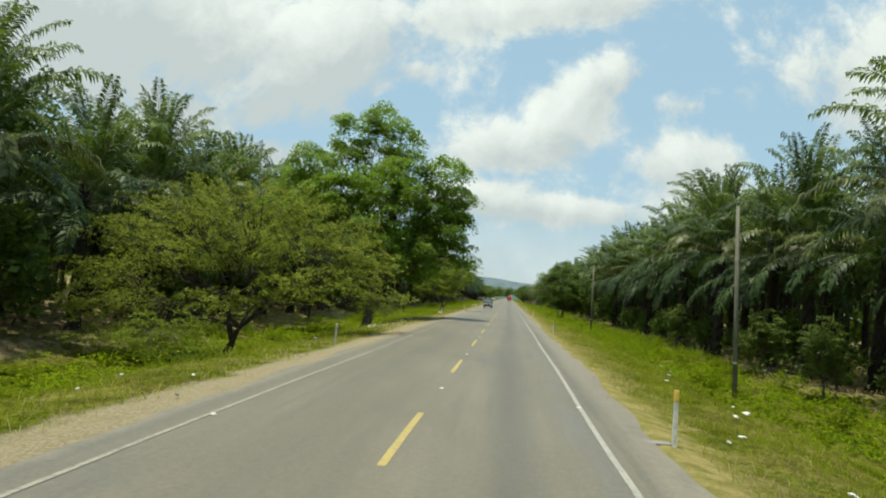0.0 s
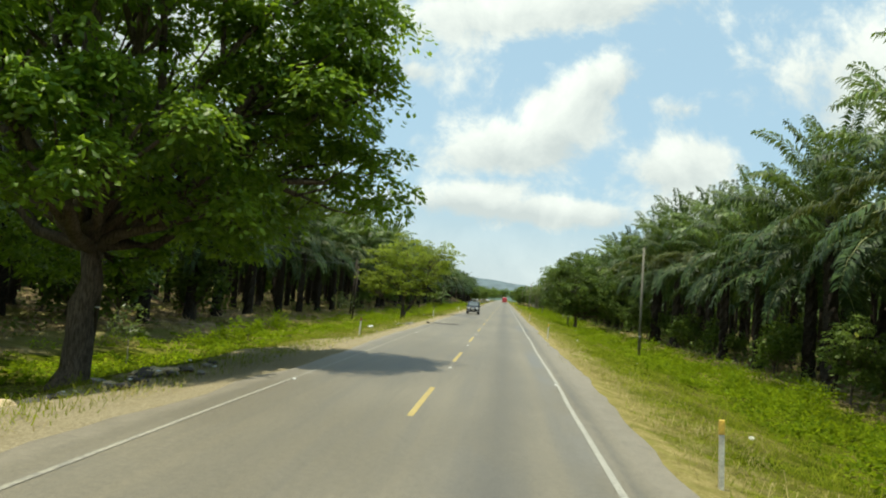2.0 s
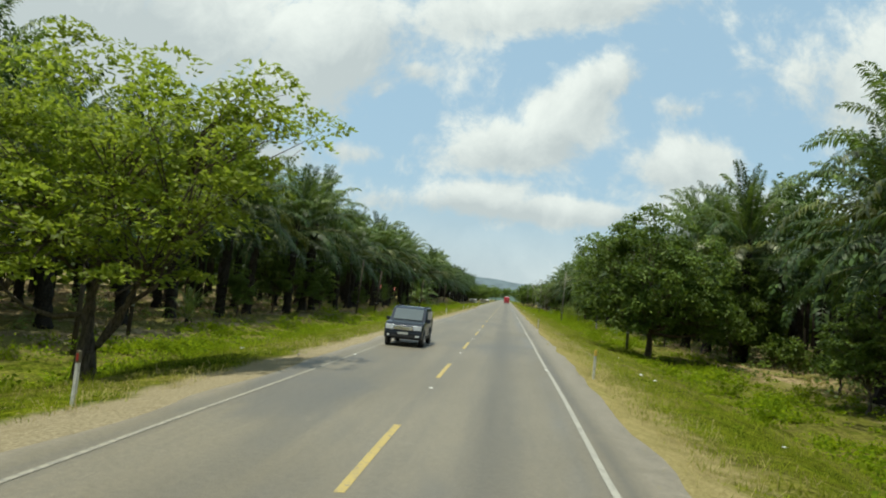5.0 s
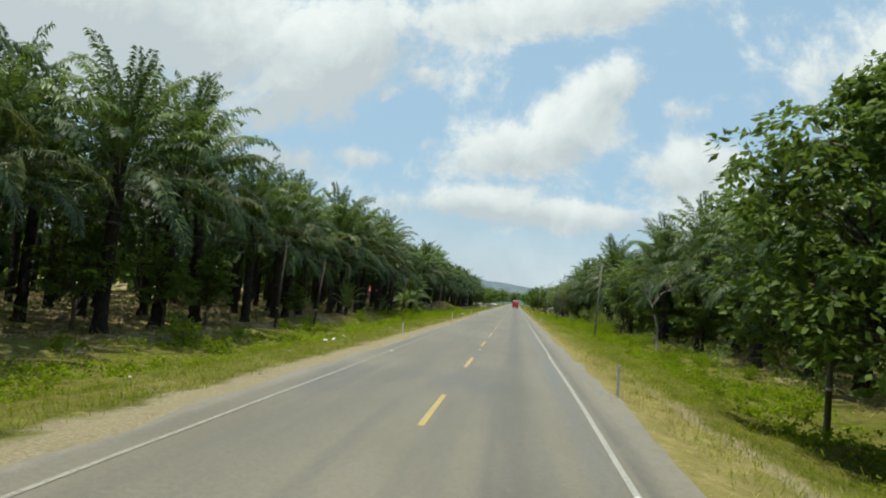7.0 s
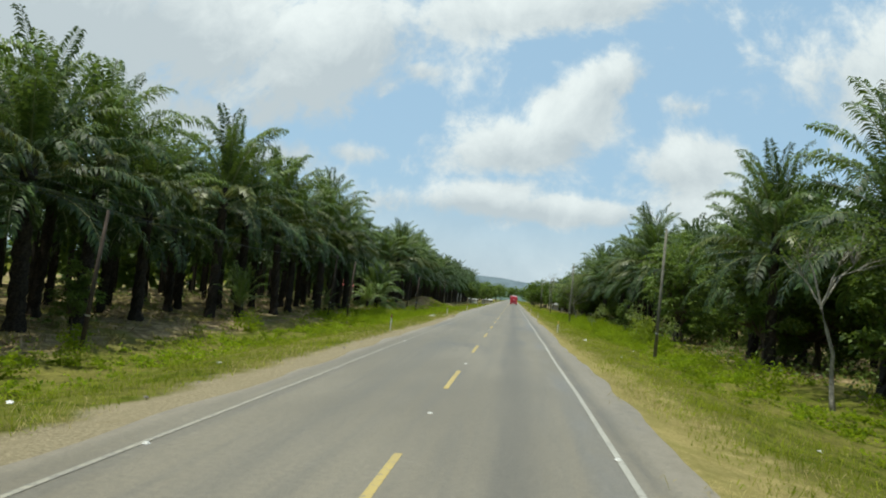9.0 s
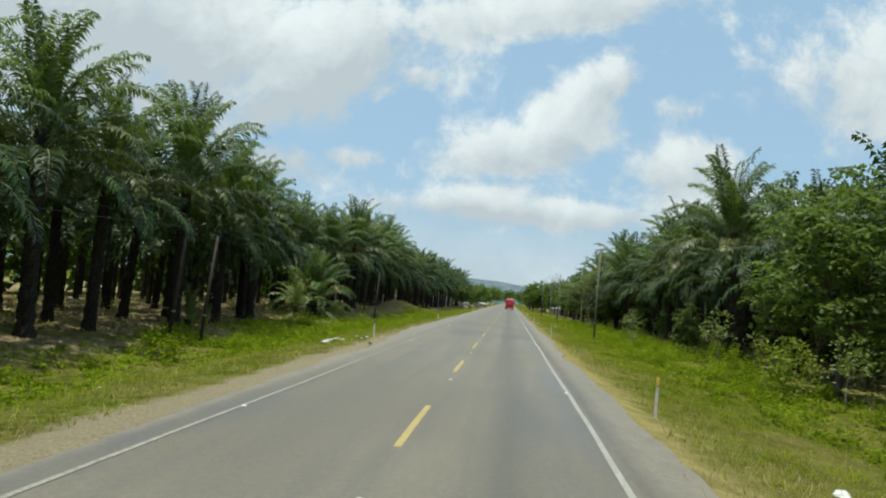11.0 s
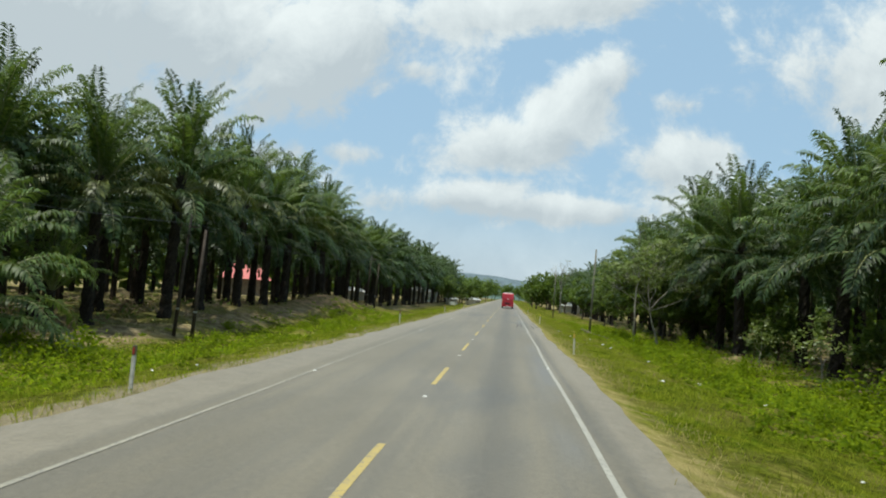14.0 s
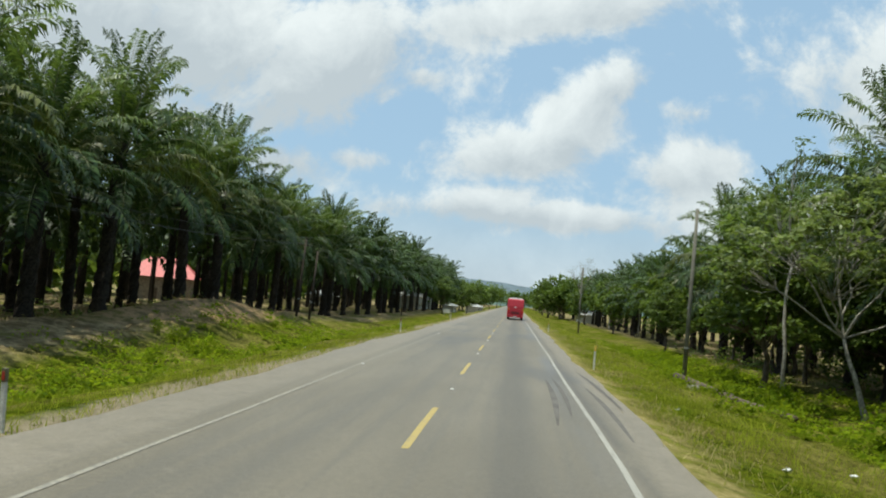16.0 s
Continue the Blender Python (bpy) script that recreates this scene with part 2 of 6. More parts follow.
def ground_material():
    """Bare gravel beside the road, mown grass, rank weeds, and litter under the palms."""
    m = Mat("ground", 1.0, spec=0.0)
    p = m.place()
    x, y, z = m.axes(p)
    fine, mid, big = m.noise(p, 16, 6, 0.7), m.noise(p, 1.3, 6, 0.65), m.noise(p, 0.16, 5, 0.6)
    wob = m.math("MULTIPLY", m.math("SUBTRACT", m.noise(p, 0.45, 5, 0.7), 0.5), 2.6)
    xw = m.math("ADD", x, wob)
    green = m.mix(m.ramp(mid, 0.35, 0.65), (0.044, 0.068, 0.004), (0.106, 0.122, 0.009))
    green = m.mix(m.ramp(big, 0.42, 0.62, 0, 0.85), green, (0.150, 0.135, 0.036))
    green = m.mix(m.ramp(fine, 0.5, 0.8, 0, 0.5), green, (0.068, 0.092, 0.011))
    # mottling also paints dark gaps between tufts and the shade of hummocks
    green = m.scaled(green, m.math("MULTIPLY", m.ramp(m.noise(p, 4.5, 5, 0.7), 0.32, 0.66, 0.45, 1.35), m.ramp(m.noise(p, 0.55, 4, 0.6), 0.3, 0.7, 0.72, 1.22)))
    green = m.mix(m.math("MULTIPLY", m.math("MULTIPLY", m.ramp(y, 120.0, 170.0), m.ramp(y, 290.0, 250.0)), m.ramp(mid, 0.35, 0.6, 0.1, 0.6)), green, (0.140, 0.130, 0.042))
    dry = m.mix(m.ramp(fine, 0.3, 0.7), (0.205, 0.168, 0.062), (0.330, 0.278, 0.118))
    gravel = m.mix(m.ramp(fine, 0.35, 0.65), (0.190, 0.158, 0.096), (0.335, 0.286, 0.184))
    gravel = m.mix(m.ramp(mid, 0.5, 0.75, 0, 0.6), gravel, (0.20, 0.160, 0.090))
    # litter and dry grass, raised in colour for sun flecks the crowns block
    floor = m.mix(m.ramp(mid, 0.38, 0.66), (0.145, 0.110, 0.058), (0.350, 0.275, 0.155))
    floor = m.mix(m.ramp(big, 0.45, 0.6, 0, 0.75), floor, (0.130, 0.138, 0.030))
    floor = m.mix(m.ramp(fine, 0.55, 0.75, 0, 0.6), floor, (0.065, 0.045, 0.03))
    gravel = m.mix(m.ramp(y, 150.0, 260.0, 0.0, 0.55), gravel, m.mix(m.ramp(fine, 0.35, 0.65), (0.140, 0.120, 0.078), (0.240, 0.206, 0.138)))
    late = m.ramp(y, 255.0, 300.0)
    # left: gravel strip, then grass, then plantation floor
    apron = m.math("MULTIPLY", m.ramp(y, 44.0, 56.0), m.ramp(y, 84.0, 70.0))
    left = m.mix(m.ramp(m.math("ADD", m.math("ADD", xw, m.math("MULTIPLY", late, 1.0)), m.math("MULTIPLY", apron, 3.2)), -6.15, -5.45), green, gravel)
    left = m.mix(m.ramp(m.math("ADD", xw, m.math("MULTIPLY", wob, 1.2)), -19.5, -23.0), left, floor)
    # right: dry grass strip, then grass, then plantation floor
    wide = m.math("MULTIPLY", m.math("MULTIPLY", m.ramp(y, 120.0, 150.0), m.ramp(y, 245.0, 225.0)), -1.1)
    wide = m.math("ADD", wide, m.math("MULTIPLY", m.math("MULTIPLY", m.ramp(y, 62.0, 76.0), m.ramp(y, 122.0, 104.0)), -0.7))
    wide = m.math("ADD", wide, m.math("MULTIPLY", late, 0.55))
    xd = m.math("ADD", m.math("ADD", xw, wide), m.math("MULTIPLY", m.math("SUBTRACT", mid, 0.5), 3.0))
    right = m.mix(m.ramp(xd, 6.5, 4.9), green, m.mix(m.ramp(mid, 0.38, 0.62), dry, m.mix(0.5, dry, green)))
    bare = m.math("MULTIPLY", m.math("MULTIPLY", m.ramp(y, 70.0, 86.0), m.ramp(y, 138.0, 116.0)), m.ramp(xd, 6.6, 5.4))
    right = m.mix(m.math("MULTIPLY", bare, 0.8), right, m.mix(0.3, dry, gravel))
    # a bare trodden trail along the right verge
    trail = m.math("ABSOLUTE", m.math("SUBTRACT", m.math("ADD", x, m.math("MULTIPLY", wob, 0.3)), 6.75))
    trod = m.math("MULTIPLY", m.ramp(trail, 0.38, 0.12), m.math("MULTIPLY", m.ramp(y, 142.0, 152.0), m.ramp(y, 190.0, 172.0)))
    right = m.mix(m.math("MULTIPLY", trod, m.ramp(mid, 0.3, 0.55, 0.4, 0.9)), right, gravel)
    right = m.mix(m.ramp(m.math("ADD", xw, m.math("MULTIPLY", wob, 1.2)), 20.0, 23.0), right, floor)
    # a dusty turning at the far huts
    yard = m.math("MULTIPLY", m.math("MULTIPLY", m.ramp(y, 584.0, 592.0), m.ramp(y, 650.0, 640.0)), m.ramp(x, -18.0, -14.0))
    left = m.mix(yard, left, gravel)
    c = m.mix(m.ramp(x, -0.1, 0.1), left, right)
    bank = m.math("MULTIPLY", m.ramp(z, -1.2, -0.5), m.ramp(x, -16.0, -19.0))
    c = m.mix(m.math("MULTIPLY", bank, m.ramp(mid, 0.35, 0.6)), c, (0.36, 0.235, 0.13))
    far = m.ramp(m.math("ABSOLUTE", x), 115.0, 140.0)
    c = m.mix(far, c, green)
    m.colour(c)
    return m.bump(m.math("ADD", fine, m.math("MULTIPLY", mid, 1.5)), 0.8, 0.06).m


def paint_material(name, colour, wear):
    m = Mat(name, 0.7, spec=0.3)
    p = m.place()
    chips = m.noise(p, 9, 8, 0.75)
    soil = m.noise(p, 1.1, 4, 0.6)
    c = m.mix(m.ramp(soil, 0.35, 0.7, 0, 0.45), colour, tuple(v * 0.55 + 0.06 for v in colour))
    c = m.mix(m.ramp(chips, wear, wear + 0.1, 0, 0.85), c, (0.17, 0.16, 0.14))
    m.colour(c)
    return m.bump(chips, 0.2, 0.005).m


def frayed_material(name, colour, rx, ry):
    """A thin spill that thins out to nothing round its edge."""
    m = Mat(name, 0.95, spec=0.15)
    v = m.local()
    x, y, z = m.axes(v)
    u, w = m.math("DIVIDE", x, rx), m.math("DIVIDE", y, ry)
    r = m.math("SQRT", m.math("ADD", m.math("MULTIPLY", u, u), m.math("MULTIPLY", w, w)))
    edge = m.math("ADD", r, m.math("MULTIPLY", m.math("SUBTRACT", m.noise(v, 2.6, 7, 0.7), 0.5), 1.5))
    grain = m.noise(v, 30, 5)
    m.colour(m.scaled(colour, m.ramp(grain, 0.3, 0.7, 0.75, 1.2))).bump(grain, 0.4, 0.01)
    clear = m.n.new("ShaderNodeBsdfTransparent")
    mx = m.n.new("ShaderNodeMixShader")
    m.l.new(m.ramp(edge, 1.30, 0.45), mx.inputs[0])
    m.l.new(clear.outputs[0], mx.inputs[1]), m.l.new(m.b.outputs[0], mx.inputs[2])
    m.l.new(mx.outputs[0], m.n["Material Output"].inputs[0])
    return m.m


def bark_material(name, dark, light, stretch=(6, 6, 1.2), strength=0.8):
    m = Mat(name, 0.9, spec=0.2)
    v = m.local()
    ridges, blot = m.noise(v, 3.0, 8, 0.7, stretch), m.noise(v, 0.9, 4)
    c = m.mix(m.ramp(ridges, 0.35, 0.65), dark, light)
    m.colour(m.scaled(c, m.ramp(blot, 0.3, 0.7, 0.75, 1.2)))
    return m.bump(ridges, strength, 0.05).m


ASPHALT, GROUND = asphalt_material(), ground_material()
LEFT_LINE = paint_material("worn_road_paint", (0.295, 0.275, 0.215), 0.47)
WHITE_LINE, YELLOW_LINE = paint_material("white_road_paint", (0.32, 0.31, 0.265), 0.52), paint_material("yellow_road_paint", (0.39, 0.30, 0.10), 0.53)
# FROND is darkened for shade; FROND_TOP is lightened for sun as well as youth
FROND = leaf_material("palm_frond_green", (0.013, 0.031, 0.008), (0.053, 0.089, 0.020), (0.14, 0.22, 0.035), 0.5, 0.19, 0.28)
FROND_TOP = leaf_material("sunlit_young_frond", (0.024, 0.054, 0.011), (0.138, 0.192, 0.042), (0.22, 0.32, 0.04), 0.44, 0.24, 0.40)
FROND_HALF = leaf_material("half_grown_frond", (0.045, 0.085, 0.018), (0.105, 0.155, 0.034), (0.18, 0.27, 0.035), 0.5, 0.28, 0.35)
FROND_YOUNG = leaf_material("young_palm_green", (0.075, 0.125, 0.022), (0.13, 0.19, 0.035), (0.25, 0.35, 0.05), 0.4, 0.35)
FROND_OLD = leaf_material("palm_frond_yellowing", (0.048, 0.066, 0.013), (0.125, 0.135, 0.030), (0.17, 0.21, 0.035), 0.42, 0.2, 0.4)
# stalk colour raised to paint the sunlit strokes seen along fronds
RACHIS = plain("frond_stalk", (0.17, 0.185, 0.065), 0.55, amount=0.25)
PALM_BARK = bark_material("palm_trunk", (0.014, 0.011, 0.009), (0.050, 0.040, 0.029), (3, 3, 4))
BARK = bark_material("brown_bark", (0.065, 0.048, 0.034), (0.17, 0.135, 0.10))
PALE_BARK = bark_material("pale_bark", (0.17, 0.155, 0.125), (0.36, 0.335, 0.28), (3, 3, 2), 0.35)
DARK_BARK = bark_material("dark_bark", (0.030, 0.024, 0.018), (0.085, 0.068, 0.050))
LEAF_BIG = leaf_material("shade_tree_leaf", (0.040, 0.090, 0.008), (0.145, 0.226, 0.018), (0.36, 0.52, 0.03), 0.45, 0.42, 0.35)
LEAF_MANGO = leaf_material("dark_tree_leaf", (0.034, 0.066, 0.010), (0.108, 0.152, 0.024), (0.19, 0.28, 0.03), 0.55, 0.3, 0.2)
LEAF_FEATHER = leaf_material("feathery_leaf", (0.070, 0.100, 0.010), (0.205, 0.225, 0.034), (0.36, 0.41, 0.05), 0.6, 0.4, 0.2)
LEAF_YELLOW = leaf_material("yellow_green_leaf", (0.100, 0.142, 0.012), (0.225, 0.262, 0.028), (0.33, 0.42, 0.04), 0.55, 0.45, 0.25)
LEAF_PLAIN = leaf_material("roadside_tree_leaf", (0.052, 0.088, 0.015), (0.125, 0.170, 0.032), (0.22, 0.32, 0.035), 0.5, 0.34, 0.25)
LEAF_LIGHT = leaf_material("pale_tree_leaf", (0.070, 0.110, 0.022), (0.215, 0.255, 0.075), (0.28, 0.37, 0.06), 0.42, 0.34, 0.5)
LEAF_BUSH = leaf_material("bush_leaf", (0.058, 0.098, 0.010), (0.180, 0.225, 0.030), (0.34, 0.43, 0.04), 0.7, 0.42, 0.1)
LEAF_GREY = leaf_material("dry_tree_leaf", (0.13, 0.135, 0.085), (0.20, 0.20, 0.12), (0.25, 0.28, 0.12), 0.6, 0.3)
GRASS = leaf_material("verge_grass", (0.070, 0.100, 0.007), (0.172, 0.188, 0.020), (0.31, 0.36, 0.03), 0.9, 0.45, 0.0)
GRASS_OLIVE = leaf_material("olive_grass", (0.10, 0.098, 0.022), (0.270, 0.225, 0.085), (0.36, 0.32, 0.10), 0.9, 0.45, 0.0)
GRASS_DRY = leaf_material("dry_grass", (0.19, 0.160, 0.058), (0.33, 0.285, 0.125), (0.42, 0.38, 0.16), 0.9, 0.45, 0.0)
WEED = leaf_material("weed_leaf", (0.044, 0.088, 0.004), (0.174, 0.232, 0.010), (0.36, 0.46, 0.015), 0.7, 0.45, 0.05)
DEAD_LEAF = leaf_material("dead_frond", (0.14, 0.095, 0.055), (0.30, 0.22, 0.135), (0.3, 0.22, 0.12), 0.8, 0.1, 0.2)
WOOD_POLE = bark_material("weathered_pole_wood", (0.12, 0.115, 0.09), (0.21, 0.20, 0.16), (12, 12, 0.6), 0.3)
DARK_POLE = bark_material("creosoted_pole_wood", (0.045, 0.035, 0.028), (0.09, 0.07, 0.055), (12, 12, 0.6), 0.3)
POST_WHITE, POST_YELLOW, POST_RED = plain("post_white_paint", (0.58, 0.565, 0.50), amount=0.25), plain("post_yellow_band", (0.60, 0.40, 0.07), amount=0.25), plain("post_red_reflector", (0.35, 0.04, 0.03), 0.3)
POST_GREY = plain("post_bare_concrete", (0.38, 0.36, 0.31), 0.9, amount=0.25, bump=0.3)
POST_DARK = plain("post_dark_band", (0.12, 0.105, 0.06), 0.5)
STUD = plain("road_stud", (0.50, 0.49, 0.45), 0.5)
PLASTIC, CARD, DARK_TRASH = plain("white_plastic", (0.62, 0.61, 0.57), 0.5), plain("card", (0.52, 0.40, 0.24)), plain("dark_rubbish", (0.06, 0.05, 0.045))
CONCRETE, ROCK = plain("concrete", (0.42, 0.40, 0.35), 0.9, amount=0.25, bump=0.4), plain("grey_rock", (0.22, 0.20, 0.18), 0.9, grain=9, bump=0.6)
WIRE, METAL = plain("wire", (0.035, 0.035, 0.035), 0.5), plain("galvanised_steel", (0.45, 0.46, 0.47), 0.4, 0.8)
CERAMIC = plain("insulator_ceramic", (0.30, 0.22, 0.17), 0.3)


# ---- mesh helpers ----
def mesh_of(name, verts, faces, mats, index=None, smooth=False):
    me = bpy.data.meshes.new(name)
    me.from_pydata([tuple(v) for v in verts], [], [tuple(f) for f in faces])
    for m in mats if isinstance(mats, (list, tuple)) else [mats]:
        me.materials.append(m)
    if index is not None:
        me.polygons.foreach_set("material_index", np.asarray(index, dtype=np.int32))
    if smooth:
        me.polygons.foreach_set("use_smooth", np.ones(len(me.polygons), dtype=bool))
    me.update()
    return me


def tris_mesh(name, verts, tris, mat, second=None, split=None):
    """A quick mesh of triangles from two arrays; those from index split on take the second material."""
    me = bpy.data.meshes.new(name)
    nv, nt = len(verts), len(tris)
    me.vertices.add(nv), me.loops.add(nt * 3), me.polygons.add(nt)
    me.vertices.foreach_set("co", np.asarray(verts, dtype=np.float32).ravel())
    me.loops.foreach_set("vertex_index", np.asarray(tris, dtype=np.int32).ravel())
    me.polygons.foreach_set("loop_start", np.arange(0, nt * 3, 3, dtype=np.int32))
    me.polygons.foreach_set("loop_total", np.full(nt, 3, dtype=np.int32))
    me.materials.append(mat)
    if second:
        me.materials.append(second)
        me.polygons.foreach_set("material_index", (np.arange(nt) >= split).astype(np.int32))
    me.update(calc_edges=True)
    me.validate()
    return me


def under(name, me, parent, label="", m=None):
    ob = new(name, me)
    ob.parent = parent
    if m is not None:
        ob.matrix_basis = m
    if label:
        ob["label"] = label
    return ob


def part(name, bm, material, parent, label="", smooth=False, m=None):
    me = bpy.data.meshes.new(name)
    bm.to_mesh(me)
    bm.free()
    me.materials.append(material)
    if smooth:
        me.polygons.foreach_set("use_smooth", np.ones(len(me.polygons), dtype=bool))
    return under(name, me, parent, label, m)


def box_bm(x0, y0, z0, x1, y1, z1, bevel=0.0):
    bm = bmesh.new()
    bmesh.ops.create_cube(bm, size=1.0)
    bmesh.ops.scale(bm, vec=(x1 - x0, y1 - y0, z1 - z0), verts=bm.verts)
    bmesh.ops.translate(bm, vec=((x0 + x1) / 2, (y0 + y1) / 2, (z0 + z1) / 2), verts=bm.verts)
    if bevel:
        bmesh.ops.bevel(bm, geom=bm.edges[:], offset=bevel, segments=2, affect="EDGES", profile=0.7)
    return bm


def tube(verts, faces, points, radii, sides=7, cap=True):
    """Adds a tapered tube along points to the lists."""
    start = len(verts)
    points = [Vector(p) for p in points]
    for i, p in enumerate(points):
        d = (points[min(i + 1, len(points) - 1)] - points[max(i - 1, 0)]).normalized()
        a = d.orthogonal().normalized() if abs(d.z) < 0.9 else d.cross(Vector((0, 1, 0))).normalized()
        b = d.cross(a)
        for k in range(sides):
            w = 2 * math.pi * k / sides
            verts.append(p + (a * math.cos(w) + b * math.sin(w)) * radii[i])
    for i in range(len(points) - 1):
        for k in range(sides):
            n = (k + 1) % sides
            faces.append((start + i * sides + k, start + i * sides + n, start + (i + 1) * sides + n, start + (i + 1) * sides + k))
    if cap:
        faces.append(tuple(start + k for k in reversed(range(sides))))
        faces.append(tuple(start + (len(points) - 1) * sides + k for k in range(sides)))


def smooth01(t):
    t = np.clip(t, 0.0, 1.0)
    return t * t * (3 - 2 * t)


# ---- the lie of the land ----
def lie(x, y):
    """Height of the ground: an embankment under the road, ditches beside it, a spoil bank on the left."""
    x, y = np.asarray(x, dtype=float), np.asarray(y, dtype=float)
    deep = 1.95 - 0.45 * smooth01((y - 150) / 100)
    right = -0.25 * smooth01((x - 4.4) / 1.6) - (deep - 0.25) * smooth01((x - 5.6) / 9.5)
    left = -0.25 * smooth01((-x - 4.3) / 1.6) - 2.15 * smooth01((-x - 6.0) / 9.5) + 0.35 * smooth01((-x - 19) / 6)
    z = np.where(x > 0, right, left)
    for mx, my, sx, sy, up in ((-23.6, 404, 5.0, 14, 2.2), (-29, 372, 5, 14, 0.9), (-24, 430, 5, 12, 1.0), (-27, 395, 7, 40, 0.6)):
        z = z + up * np.exp(-((x - mx) / sx) ** 2 - ((y - my) / sy) ** 2)
    off = smooth01((np.abs(x) - 5.2) / 4)
    z = z + off * (0.12 * np.sin(x * 0.9 + y * 0.31) * np.sin(y * 0.43 - x * 0.2) + 0.08 * np.sin(x * 1.7 - y * 1.1) + 0.06 * np.sin(y * 2.3 + x * 2.9))
    return z


def at_ground(x, y, sink=0.05):
    return float(lie(x, y)) - sink


def road_left(y):
    return -4.25 - 1.1 * smooth01((np.asarray(y, dtype=float) - 262) / 30)


def build_ground():
    xs = np.concatenate([[-4000, -1500, -600, -250, -140], np.arange(-95, -34, 3.0), np.arange(-34, -4.0, 0.65), [-3.0, 0.0, 3.0], np.arange(4.0, 30, 0.65), np.arange(30, 95, 3.0), [140, 250, 600, 1500, 4000]])
    ys = np.concatenate([[-1500, -400, -120], np.arange(-40, 430, 1.4), np.arange(430, 720, 6.0), [800, 1000, 1400, 2200, 4500]])
    gx, gy = np.meshgrid(xs, ys)
    gz = lie(gx, gy)
    inner = (gx > road_left(gy) + 0.25) & (gx < 4.30)
    gz = np.where(inner, -0.12, gz)
    gz = gz - 0.03
    nx, ny = len(xs), len(ys)
    idx = np.arange(nx * ny).reshape(ny, nx)
    quads = np.stack([idx[:-1, :-1], idx[:-1, 1:], idx[1:, 1:], idx[1:, :-1]], -1).reshape(-1, 4)
    tris = np.concatenate([quads[:, [0, 1, 2]], quads[:, [0, 2, 3]]])
    ob = new("ground", tris_mesh("ground", np.stack([gx, gy, gz], -1).reshape(-1, 3), tris, GROUND))
    ob.data.polygons.foreach_set("use_smooth", np.ones(len(ob.data.polygons), dtype=bool))
    tagged(ob, "green grass verges with gravel edge and leaf litter under palms", "ground", kind="structure")


